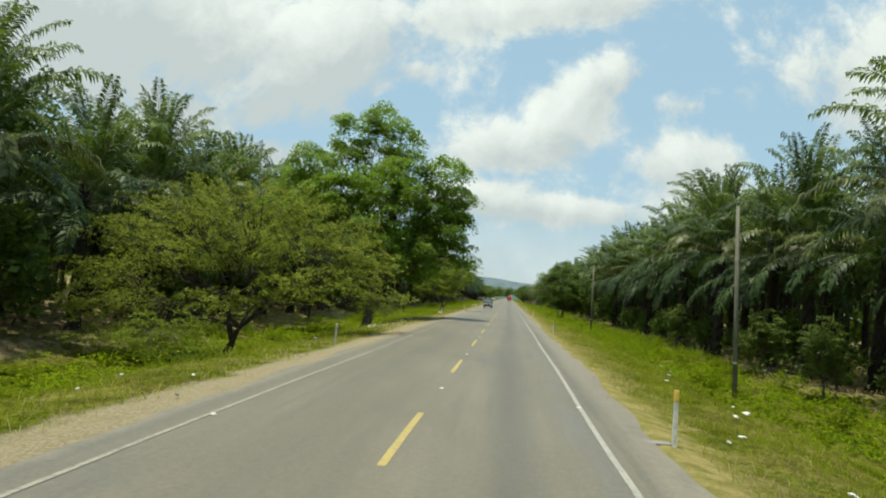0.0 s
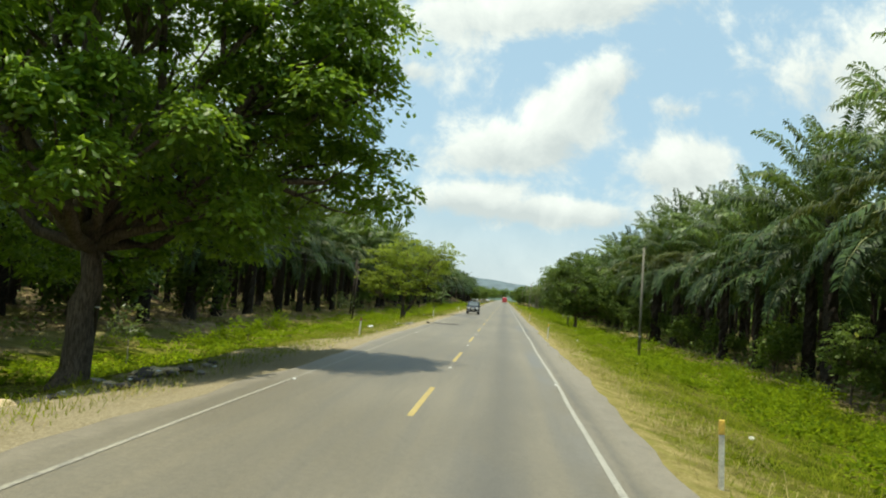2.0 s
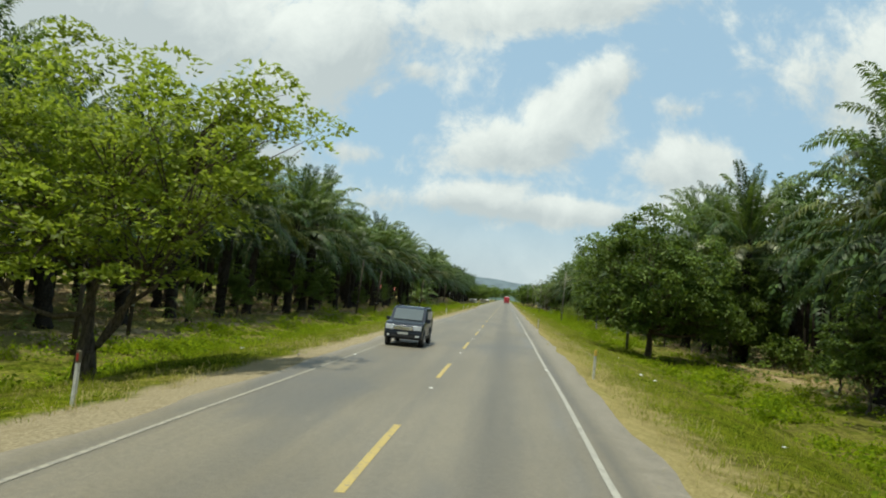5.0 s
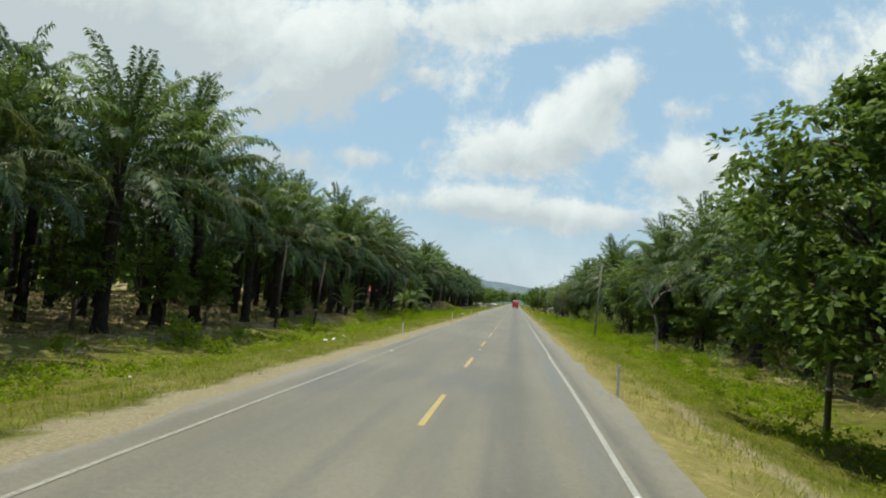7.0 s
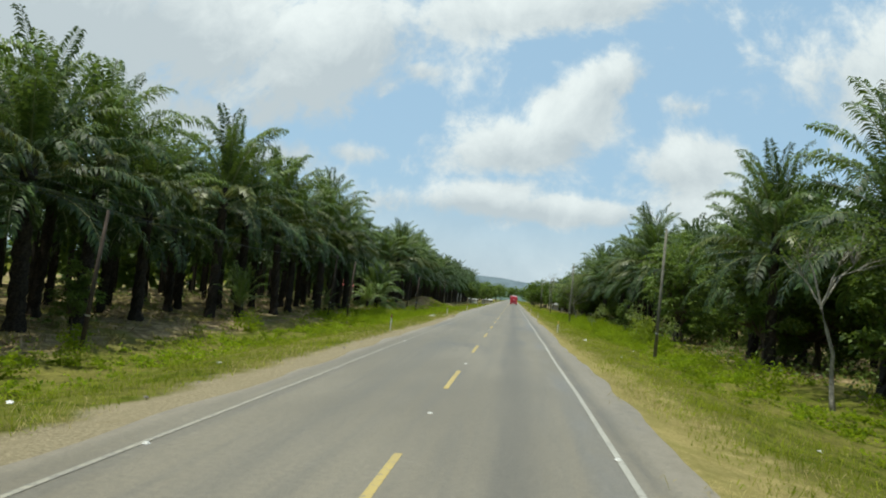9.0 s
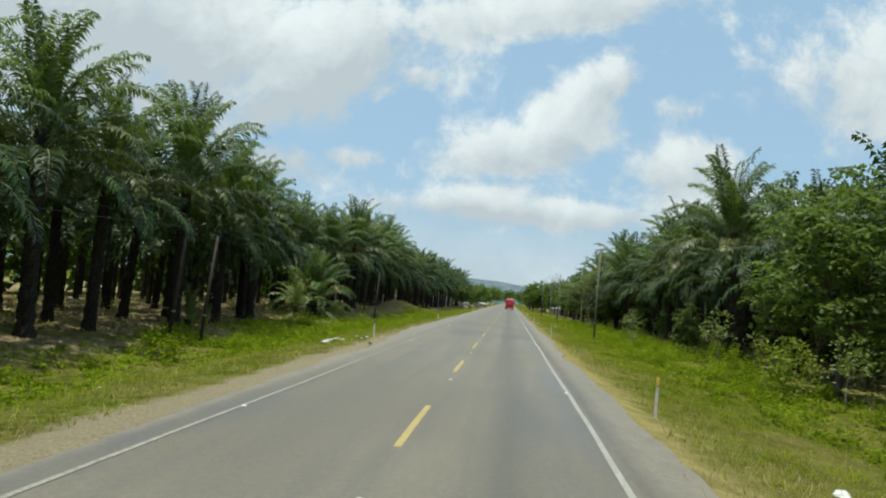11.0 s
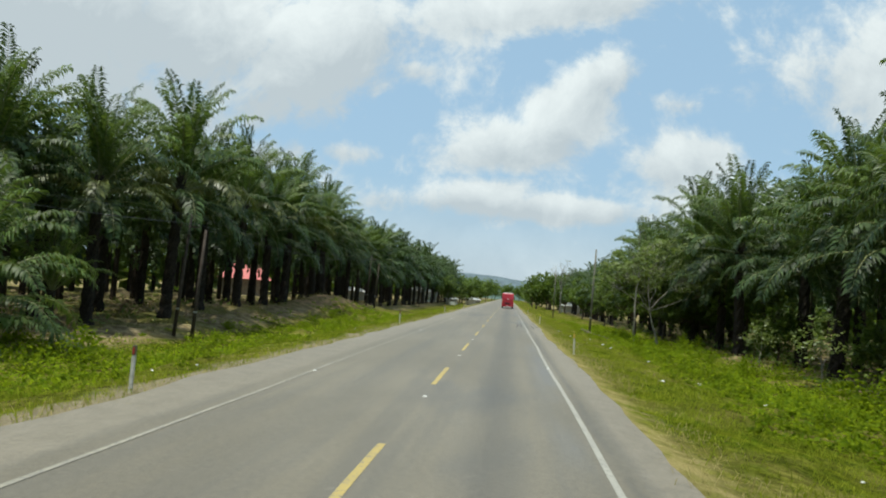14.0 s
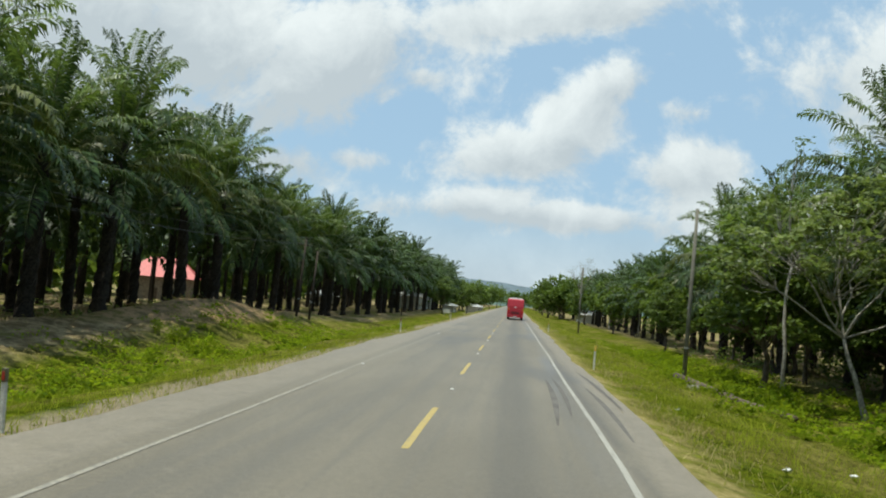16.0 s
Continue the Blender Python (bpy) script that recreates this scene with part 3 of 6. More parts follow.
def build_road():
    rng = np.random.default_rng(3)
    ys = np.concatenate([np.arange(-60, 460, 1.0), np.arange(460, 1300, 12.0)])
    n = len(ys)
    ragged = np.convolve(rng.normal(0, 0.10, n), np.ones(3) / 3, "same") + 0.10 * np.sin(ys * 0.21) + 0.07 * np.sin(ys * 0.9)
    ragged_r = np.convolve(rng.normal(0, 0.10, n), np.ones(3) / 3, "same") + 0.09 * np.sin(ys * 0.17 + 2) + 0.025 * np.sin(ys * 1.1)
    cols = [road_left(ys) + ragged, np.full(n, -4.0), np.full(n, 0.0), np.full(n, 4.0), 4.60 + ragged_r]
    tops = [-0.035, -0.01, 0.0, -0.01, -0.035]
    verts, faces = [], []
    for i in range(n):
        for c, h in zip(cols, tops):
            verts.append((c[i], ys[i], h))
        verts.append((cols[0][i] - 0.05, ys[i], -0.35))
        verts.append((cols[4][i] + 0.05, ys[i], -0.35))
    for i in range(n - 1):
        a, b = i * 7, (i + 1) * 7
        for k in range(4):
            faces.append((a + k, a + k + 1, b + k + 1, b + k))
        faces.append((a + 5, a, b, b + 5))
        faces.append((a + 4, a + 6, b + 6, b + 4))
    road = new("road", mesh_of("road", verts, faces, ASPHALT))
    tagged(road, "worn grey asphalt two-lane highway with oil-darkened lanes", "road", kind="structure")
    for side in (-1, 1):
        verts, faces = [], []
        edge = np.concatenate([np.arange(-60, 460, 2.0), np.arange(460, 1200, 20.0)])
        wob = 0.02 * np.sin(edge * 0.3) + rng.normal(0, 0.006, len(edge))
        for y, w in zip(edge, wob):
            for dx in ((-0.055, 0.055) if side > 0 else (-0.045, 0.045)):
                verts.append((side * 3.4 + w + dx, y, 0.0))
        for i in range(len(edge) - 1):
            faces.append((2 * i, 2 * i + 1, 2 * i + 3, 2 * i + 2))
        under("edge_line", mesh_of("edge_line", verts, faces, WHITE_LINE if side > 0 else LEFT_LINE), road, "worn white painted edge line")
    dash = [mesh_of("dash", [(-0.065, 0, 0), (0.065, 0.03, 0), (0.065, 4.5, 0), (-0.06, 4.47, 0), (-0.07, 2.2, 0), (0.06, 2.3, 0)],
                    [(0, 1, 5, 4), (4, 5, 2, 3)], YELLOW_LINE)]
    for k in range(-3, 60):
        under("centre_dash", dash[0], road, "faded yellow painted dash" if k == 0 else "", pose(0.01 * math.sin(k * 1.7), 9.72 + 12 * k, 0.0045))
    # raised reflective studs
    bm = bmesh.new()
    bmesh.ops.create_cone(bm, cap_ends=True, segments=8, radius1=0.06, radius2=0.04, depth=0.025)
    stud = bpy.data.meshes.new("road_stud")
    bm.to_mesh(stud), bm.free()
    stud.materials.append(STUD)
    for k in range(0, 40):
        if k % 5 != 3:
            under("road_stud", stud, road, "", pose(0.05, 18.0 + 12 * k + 1.5 * math.sin(k * 5.1), 0.017))
        if k % 2 == 0:
            under("road_stud", stud, road, "", pose(-3.33, 12.0 + 12 * k + 2 * math.sin(k * 3.3), 0.012))
            under("road_stud", stud, road, "", pose(3.36, 17.0 + 12 * k + 2 * math.sin(k * 2.3), 0.012))
    skid = plain("tyre_mark", (0.106, 0.097, 0.082), 0.85, amount=0.3)
    for x0, y0, x1, y1, w in ((2.62, 361.5, 2.75, 370.5, 0.13), (3.02, 363, 3.0, 371, 0.10), (4.0, 360.5, 3.92, 369.5, 0.12), (4.45, 365, 4.1, 375, 0.10)):
        rows = [(x0 + (x1 - x0) * f + 0.1 * math.sin(f * 3), y0 + (y1 - y0) * f, w * (0.3 + math.sin(math.pi * f))) for f in np.linspace(0, 1, 9)]
        verts = [v for x, y, ww in rows for v in ((x - ww / 2, y, 0.0), (x + ww / 2, y, 0.0))]
        zlift = 0.0035 if abs(x0) < 3.6 else -0.008
        under("tyre_mark", mesh_of("tyre_mark", verts, [(2 * i, 2 * i + 1, 2 * i + 3, 2 * i + 2) for i in range(8)], skid), road, "dark curved tyre skid mark", pose(0, 0, zlift))
    # a worn-out hole filled with pale sand, beside a dark patch, both with frayed edges
    for name, cx, cy, rx, ry, turn, z, colour, label in (("sand_patch", -3.2, 103.05, 1.0, 0.55, 24, 0.0060, (0.36, 0.325, 0.25), "pale sand filling a hole at the road edge"),
                                                         ("repair_patch", -2.95, 101.5, 1.15, 1.2, 30, 0.0030, (0.080, 0.077, 0.071), "dark frayed patch in the worn road"),
                                                         ("dust_patch", -3.82, 98.9, 0.15, 0.9, 8, 0.0030, (0.235, 0.212, 0.165), "pale dust washed over the edge line")):
        verts, faces = [(0, 0, 0.002)], []
        for k in range(32):
            a = 2 * math.pi * k / 32
            verts.append((1.5 * rx * math.cos(a), 1.5 * ry * math.sin(a), 0))
        for k in range(32):
            faces.append((0, 1 + k, 1 + (k + 1) % 32))
        under(name, mesh_of(name, verts, faces, frayed_material(name, colour, rx, ry), smooth=True), road, label, pose(cx, cy, z, 0, 0, turn))


def build_hills():
    """Two far wooded ridges behind the road's end."""
    # distance haze is mixed into the base colours, bluer on the farther ridge
    for name, y0, base, high, seed, colour in (("hill", 2600.0, 30, 62, 2.0, (0.115, 0.150, 0.165)), ("hill", 1700.0, 8, 30, 7.0, (0.085, 0.125, 0.105))):
        m = Mat("hazed_woods", 0.95, spec=0.05)
        v = m.place()
        m.colour(m.scaled(colour, m.ramp(m.noise(v, 0.02, 6, 0.7), 0.3, 0.7, 0.8, 1.2)))
        verts, faces = [], []
        xs = np.linspace(-3200, 3200, 240)
        for x in xs:
            n = 0.5 + 0.5 * noise.noise(Vector((x * 0.0022 + seed, seed, 0))) + 0.25 * noise.noise(Vector((x * 0.009, seed * 2, 0))) + 0.06 * noise.noise(Vector((x * 0.05, seed, 3)))
            top = base + high * max(0.1, n)
            verts += [(x, y0 - 260, -4), (x, y0 - 90, top * 0.62), (x, y0, top), (x, y0 + 300, -4)]
        for i in range(len(xs) - 1):
            for k in range(3):
                faces.append((i * 4 + k, i * 4 + 4 + k, i * 4 + 5 + k, i * 4 + 1 + k))
        tagged(new(name, mesh_of(name, verts, faces, m.m, smooth=True)), "far blue-green wooded ridge", "hill", kind="structure")


build_ground()
build_road()
build_hills()


# ---- palms ----
def frond_arrays(rng, length, start, droop, pairs, width, fine):
    """A feather frond from the origin along +x: (leaflet verts, tris, stalk points)."""
    seg = 12
    pts, ang = [np.zeros(3)], []
    a = radians(start)
    for i in range(seg):
        f = (i + 0.5) / seg
        b = a - radians(droop) * f ** 2.3
        b = max(b, radians(-86))
        ang.append(b)
        pts.append(pts[-1] + np.array([math.cos(b), 0, math.sin(b)]) * length / seg)
    pts = np.array(pts)
    verts, tris = [], []
    for side in (-1, 1):
        for k in range(pairs):
            s = 0.17 + 0.82 * (k + 0.5 * rng.random()) / pairs
            i = min(int(s * seg), seg - 1)
            p = pts[i] + (pts[i + 1] - pts[i]) * (s * seg - i)
            d = np.array([math.cos(ang[i]), 0, math.sin(ang[i])])
            up = np.array([-math.sin(ang[i]), 0, math.cos(ang[i])])
            ll = length * 0.135 * (math.sin(math.pi * (0.12 + 0.80 * s)) ** 0.6) * rng.uniform(0.85, 1.12)
            lift = rng.uniform(-0.35, 0.30)
            out = d * rng.uniform(0.35, 0.65) + np.array([0, side, 0]) * 0.9 + up * lift
            out /= np.linalg.norm(out)
            q = p + out * ll * 0.55
            fall = out * 0.55 + np.array([0, 0, -rng.uniform(0.35, 1.0)])
            r = q + fall / np.linalg.norm(fall) * ll * 0.5
            w = np.cross(out, up)
            w = w / (np.linalg.norm(w) + 1e-6) * width * 0.5
            w2 = w * 0.9
            n = len(verts)
            if fine:
                verts += [p - w * 0.95, p + w * 0.95, q - w2, q + w2, r]
                tris += [(n, n + 1, n + 3), (n, n + 3, n + 2), (n + 2, n + 3, n + 4)]
            else:
                verts += [p, q - w2, q + w2, r]
                tris += [(n, n + 2, n + 1), (n + 1, n + 2, n + 3)]
    return verts, tris, pts


def add_stalk(verts, tris, pts, r0, sides=3, every=2):
    n0 = len(verts)
    ps = pts[::every]
    for i, p in enumerate(ps):
        r = r0 * (1 - 0.9 * i / (len(ps) - 1))
        for k in range(sides):
            w = 2 * math.pi * k / sides
            verts.append(p + np.array([0, math.cos(w) * r, math.sin(w) * r]))
    for i in range(len(ps) - 1):
        for k in range(sides):
            a, b = n0 + i * sides + k, n0 + i * sides + (k + 1) % sides
            tris += [(a, b, b + sides), (a, b + sides, a + sides)]


FROND_KINDS = [(88, 38), (83, 60), (74, 82), (61, 100), (44, 110), (22, 108), (0, 88)]


def frond_mesh(seed, start, droop, length=7.1, pairs=56, width=0.135, mat=None):
    rng = np.random.default_rng(seed)
    v, t, pts = frond_arrays(rng, length, start, droop, pairs, width, False)
    n = len(t)
    add_stalk(v, t, pts, 0.07)
    return tris_mesh("frond", np.array(v), t, mat or FROND, RACHIS, n)


def trunk_mesh(rng, height, radius, sides=9):
    """A stout palm trunk, rough with the stubs of cut fronds."""
    verts, faces = [], []
    rings = max(8, int(height / 0.42))
    lean = rng.normal(0, 0.012, 2)
    for i in range(rings + 1):
        f = i / rings
        r = radius * (1.25 - 0.3 * f) if f > 0.07 else radius * 1.5
        for k in range(sides):
            w = 2 * math.pi * (k + 0.5 * (i % 2)) / sides
            rr = r * (1 + (0.22 if (i + k) % 2 else -0.10) * rng.uniform(0.4, 1.2))
            verts.append((lean[0] * height * f + rr * math.cos(w), lean[1] * height * f + rr * math.sin(w), height * f - 0.3 * (1 - f)))
    for i in range(rings):
        for k in range(sides):
            n = (k + 1) % sides
            faces.append((i * sides + k, i * sides + n, (i + 1) * sides + n, (i + 1) * sides + k))
    faces.append(tuple(rings * sides + k for k in range(sides)))
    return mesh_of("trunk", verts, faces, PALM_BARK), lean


def palm_plan(rng, count):
    """Azimuth, kind and size of every frond: young ones stand up, old ones hang."""
    plan = []
    for i in range(count):
        f = i / (count - 1)
        kind = min(int(f ** 0.88 * 7), 6)
        plan.append((math.degrees(i * 2.39996) + rng.uniform(-12, 12), kind, rng.uniform(0.86, 1.08) * (0.92 if kind == 0 else 1.0)))
    return plan


def build_palm(seed, height, fronds, label, scale=1.0, meshes=None, radius=0.31):
    rng = np.random.default_rng(seed)
    palm = new("palm_tree")
    me, lean = trunk_mesh(rng, height, radius)
    under("trunk", me, palm, "dark rough trunk with old leaf bases")
    for az, kind, size in palm_plan(rng, fronds):
        m = pose(lean[0] * height, lean[1] * height, height - 0.27 * kind * scale, rng.uniform(-10, 10), rng.uniform(-6, 6), az) @ Matrix.Scale(size * scale, 4)
        under("frond", meshes[(kind + (seed % 2) * 7) % len(meshes)], palm, "", m)
    tagged(palm, label, "palm tree", "plantation palms")
    return palm


def crown_mesh(seed, height, fronds, pairs=15, width=0.42):
    rng = np.random.default_rng(seed)
    V, T, n = [], [], 0
    for az, kind, size in palm_plan(rng, fronds):
        start, droop = FROND_KINDS[kind]
        v, t, pts = frond_arrays(rng, 7.1 * size, start, droop, pairs, width, False)
        add_stalk(v, t, pts, 0.08, 3, 4)
        c, s = math.cos(radians(az)), math.sin(radians(az))
        v = np.array(v) @ np.array([[c, s, 0], [-s, c, 0], [0, 0, 1]]) + np.array([0, 0, height - 0.27 * kind])
        V.append(v)
        T.append(np.array(t) + n)
        n += len(v)
    return tris_mesh("crown", np.concatenate(V), np.concatenate(T), FROND)


def build_plain_palm(seed, height, label):
    palm = new("palm_tree")
    me, lean = trunk_mesh(np.random.default_rng(seed), height, 0.30, 7)
    under("trunk", me, palm, "dark rough trunk with old leaf bases")
    under("crown", crown_mesh(seed, height, 35), palm)
    return tagged(palm, label, "palm tree", "plantation palms")


NEAR_LABEL = "tall oil palm with dark green arching fronds beside the verge"
REAR_LABEL = "tall oil palm with dense dark crown inside the plantation"
# kinds 1 to 3, the upper fronds, take the sun-lightened green
FRONDS = [frond_mesh(i, *FROND_KINDS[i], mat=FROND_OLD if i == 5 else FROND_TOP if 0 < i < 4 else FROND) for i in range(7)] + [frond_mesh(20 + i, FROND_KINDS[i][0] - 5, FROND_KINDS[i][1] * 0.9, 6.8, mat=FROND_TOP if 0 < i < 4 else FROND) for i in range(7)]
near_palms = [build_palm(s, h, 42, NEAR_LABEL, 1.0, FRONDS) for s, h in ((11, 9.2), (12, 10.1), (13, 8.5), (14, 9.6))]
rear_palms = [build_plain_palm(s, h, REAR_LABEL) for s, h in ((31, 9.0), (32, 10.0), (33, 8.3), (34, 9.5))]


def far_palm_arrays(seed, height):
    """A plain palm as arrays, for the far part of the plantation."""
    me = crown_mesh(seed, height, 20, 6, 0.95)
    v = np.empty(len(me.vertices) * 3, dtype=np.float32)
    me.vertices.foreach_get("co", v)
    t = np.empty(len(me.loops), dtype=np.int32)
    me.loops.foreach_get("vertex_index", t)
    bpy.data.meshes.remove(me)
    return v.reshape(-1, 3), t.reshape(-1, 3)


def set_palms():
    rng = np.random.default_rng(5)
    used = set()
    far_kinds = [far_palm_arrays(51, 9.5), far_palm_arrays(52, 10.3)]
    far, trunks = [], ([], [])

    def put(protos, x, y, tall=1.0):
        p = protos[int(rng.integers(len(protos)))]
        m = pose(x, y, at_ground(x, y, 0.1), rng.normal(0, 1.5), rng.normal(0, 1.5), rng.uniform(0, 360))
        ob = p if p not in used else copy_thing(p, m)
        used.add(p)
        ob.matrix_basis = m @ Matrix.Scale(tall, 4)

    def put_far(x, y, tall):
        v, t = far_kinds[int(rng.integers(2))]
        a = rng.uniform(0, 6.28)
        c, s = math.cos(a), math.sin(a)
        z = at_ground(x, y, 0.1)
        far.append((v @ np.array([[c, s, 0], [-s, c, 0], [0, 0, 1]]) * tall + np.array([x, y, z]), t))
        tube(*trunks, [(x, y, z), (x, y, z + 5 * tall), (x, y, z + 11 * tall)], [0.44, 0.38, 0.33], 6, False)

    # left plantation: rows 7.8 m apart, palms 9 m apart in each row
    for row in range(6):
        x0 = -27.0 - 7.8 * row
        y = 8.0 + 4.5 * (row % 2)
        while y < (650 if row < 3 else 600):
            x, yy, tall = x0 + rng.normal(0, 0.7), y + rng.normal(0, 0.6), rng.uniform(1.10, 1.30)
            house = row >= 3 and abs(y - 466) < 16
            if row == 0 and 318 < y < 347 or house:
                pass
            elif row == 0 and 16 < y < 455:
                put(near_palms, x, yy, tall)
            elif row < 3 and 16 < y < 440 or row < 2 and y > 400:
                put(rear_palms, x, yy, tall)
            elif row < 5 or 90 < y < 560:
                put_far(x, yy, tall)
            y += 9.0
    put(near_palms, -28.6, 316.8, 1.22)
    put(near_palms, -31.0, 345.0, 1.22)
    # right plantation
    for row in range(6):
        x0 = 25.0 + 7.8 * row
        y = 14.0 + 4.5 * (row % 2)
        while y < (640 if row < 2 else 500):
            x, yy, tall = x0 + rng.normal(0, 0.8), y + rng.normal(0, 0.7), rng.uniform(1.14, 1.34) * (0.80 if y > 430 else 1.0)
            if row == 0 and (160 < y < 183 or 244 < y < 304):
                pass
            elif row == 0 and 16 < y < 450:
                put(near_palms, x, yy, tall)
            elif row < 2 and y > 16:
                put(rear_palms, x, yy, tall)
            else:
                put_far(x, yy, tall)
            y += 9.0
    put(near_palms, 22.3, 255.5, 1.15)
    put(near_palms, 26.0, 271.0, 1.25)
    put(near_palms, 24.4, 297.0, 1.12)
    base, V, T = 0, [], []
    for v, t in far:
        V.append(v), T.append(t + base)
        base += len(v)
    ob = new("palm_plantation")
    tagged(ob, "deep rows of oil palms behind the roadside ones", "plantation", kind="stuff")
    under("crown", tris_mesh("crown", np.concatenate(V), np.concatenate(T), FROND), ob)
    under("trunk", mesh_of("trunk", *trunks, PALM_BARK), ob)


set_palms()


def young_palms():
    # one of middling height, with fronds as long as the old ones
    full = [frond_mesh(90 + i, FROND_KINDS[i][0], FROND_KINDS[i][1], 7.0, mat=FROND_HALF) for i in range(7)]
    half = build_palm(79, 3.0, 44, "half-grown oil palm with wide green fronds near the ground", 1.12, full, 0.40)
    half.matrix_basis = pose(-25.6, 336.4, at_ground(-25.6, 336.4, 0.1))
    meshes = [frond_mesh(60 + i, FROND_KINDS[i][0], FROND_KINDS[i][1] * 0.8, 3.6, 26, 0.075, FROND_YOUNG) for i in range(5)]
    for x, y, h, s, n, seed in ((-25.8, 328.6, 1.6, 1.3, 22, 71), (-27.5, 346.5, 2.6, 1.3, 22, 73), (-25.5, 297.0, 0.8, 0.9, 14, 74),
                                (-25.0, 168.0, 0.6, 0.9, 14, 75), (-24.6, 262.0, 1.6, 1.2, 20, 76), (-28.5, 190.0, 0.7, 1.0, 15, 77)):
        rng = np.random.default_rng(seed)
        palm = new("young_palm")
        under("trunk", trunk_mesh(rng, h, 0.26)[0], palm)
        for i in range(n):
            kind = min(int(i / n * 5), 4)
            under("frond", meshes[kind], palm, "", pose(0, 0, h - 0.05 * kind, rng.uniform(-8, 8), 0, math.degrees(i * 2.4)) @ Matrix.Scale(s * rng.uniform(0.8, 1.1), 4))
        palm.matrix_basis = pose(x, y, at_ground(x, y, 0.1))
        tagged(palm, "short young oil palm with light green fronds near the ground", "palm tree", "young palms")


young_palms()


# ---- broadleaf trees ----
def leaves(rng, centres, length, width, up=0.35, hang=0.0, out=None):
    """Folded leaf blades at the centres: verts and triangles. out: the way each leaf of a tuft faces."""
    n = len(centres)
    d = rng.normal(0, 1, (n, 3))
    if out is not None:
        d = d * 0.55 + out
    d[:, 2] = d[:, 2] * 0.6 - hang
    d /= np.linalg.norm(d, axis=1)[:, None]
    nr = rng.normal(0, 1, (n, 3)) + np.array([0, 0, up * 3])
    if out is not None:
        nr = rng.normal(0, 0.5, (n, 3)) + out * 0.8 + np.array([0, 0, up * 2])
    side = np.cross(d, nr)
    side /= np.linalg.norm(side, axis=1)[:, None] + 1e-9
    nr = np.cross(side, d)
    l = length * rng.uniform(0.65, 1.25, (n, 1))
    w = width * rng.uniform(0.7, 1.2, (n, 1))
    base, tip = centres - d * l * 0.5, centres + d * l * 0.5
    a, b = centres + side * w * 0.5 - nr * w * 0.12, centres - side * w * 0.5 - nr * w * 0.12
    v = np.stack([base, a, tip, b], 1).reshape(-1, 3)
    i = np.arange(n)[:, None] * 4
    return v, np.concatenate([i + np.array([[0, 1, 2]]), i + np.array([[0, 2, 3]])])


def lobe_clumps(rng, lobe, count, hollow=0.55):
    cx, cy, cz, rx, ry, rz = lobe
    d = rng.normal(0, 1, (count, 3))
    d /= np.linalg.norm(d, axis=1)[:, None]
    r = rng.uniform(hollow, 1.0, (count, 1)) ** 0.6
    r *= 1 + 0.16 * np.sin(d[:, :1] * 5 + cx) * np.sin(d[:, 2:] * 4 + cz)
    return d * r * np.array([rx, ry, rz]) + np.array([cx, cy, cz])


def tufts(rng, centres, per, radius, flat=0.7):
    """Leaves spread over the domed tops of leaf clumps: their places and the way each one faces."""
    n = len(centres) * per
    d = rng.normal(0, 1, (n, 3))
    d[:, 2] = np.where(d[:, 2] < -0.35, -d[:, 2], d[:, 2])
    d /= np.linalg.norm(d, axis=1)[:, None]
    r = np.repeat(radius * rng.uniform(0.6, 1.35, len(centres)), per)[:, None] * rng.uniform(0.72, 1.06, (n, 1))
    return np.repeat(centres, per, axis=0) + d * r * np.array([1.0, 1.0, flat]), d


def wander(rng, a, b, bend, steps=5):
    a, b = Vector(a), Vector(b)
    span = (b - a).length
    out = []
    off = Vector(rng.normal(0, bend * span, 3))
    for i in range(steps + 1):
        f = i / steps
        out.append(a.lerp(b, f) + off * math.sin(math.pi * f) + (Vector(rng.normal(0, 0.02 * span, 3)) if 0 < i < steps else Vector()))
    return out


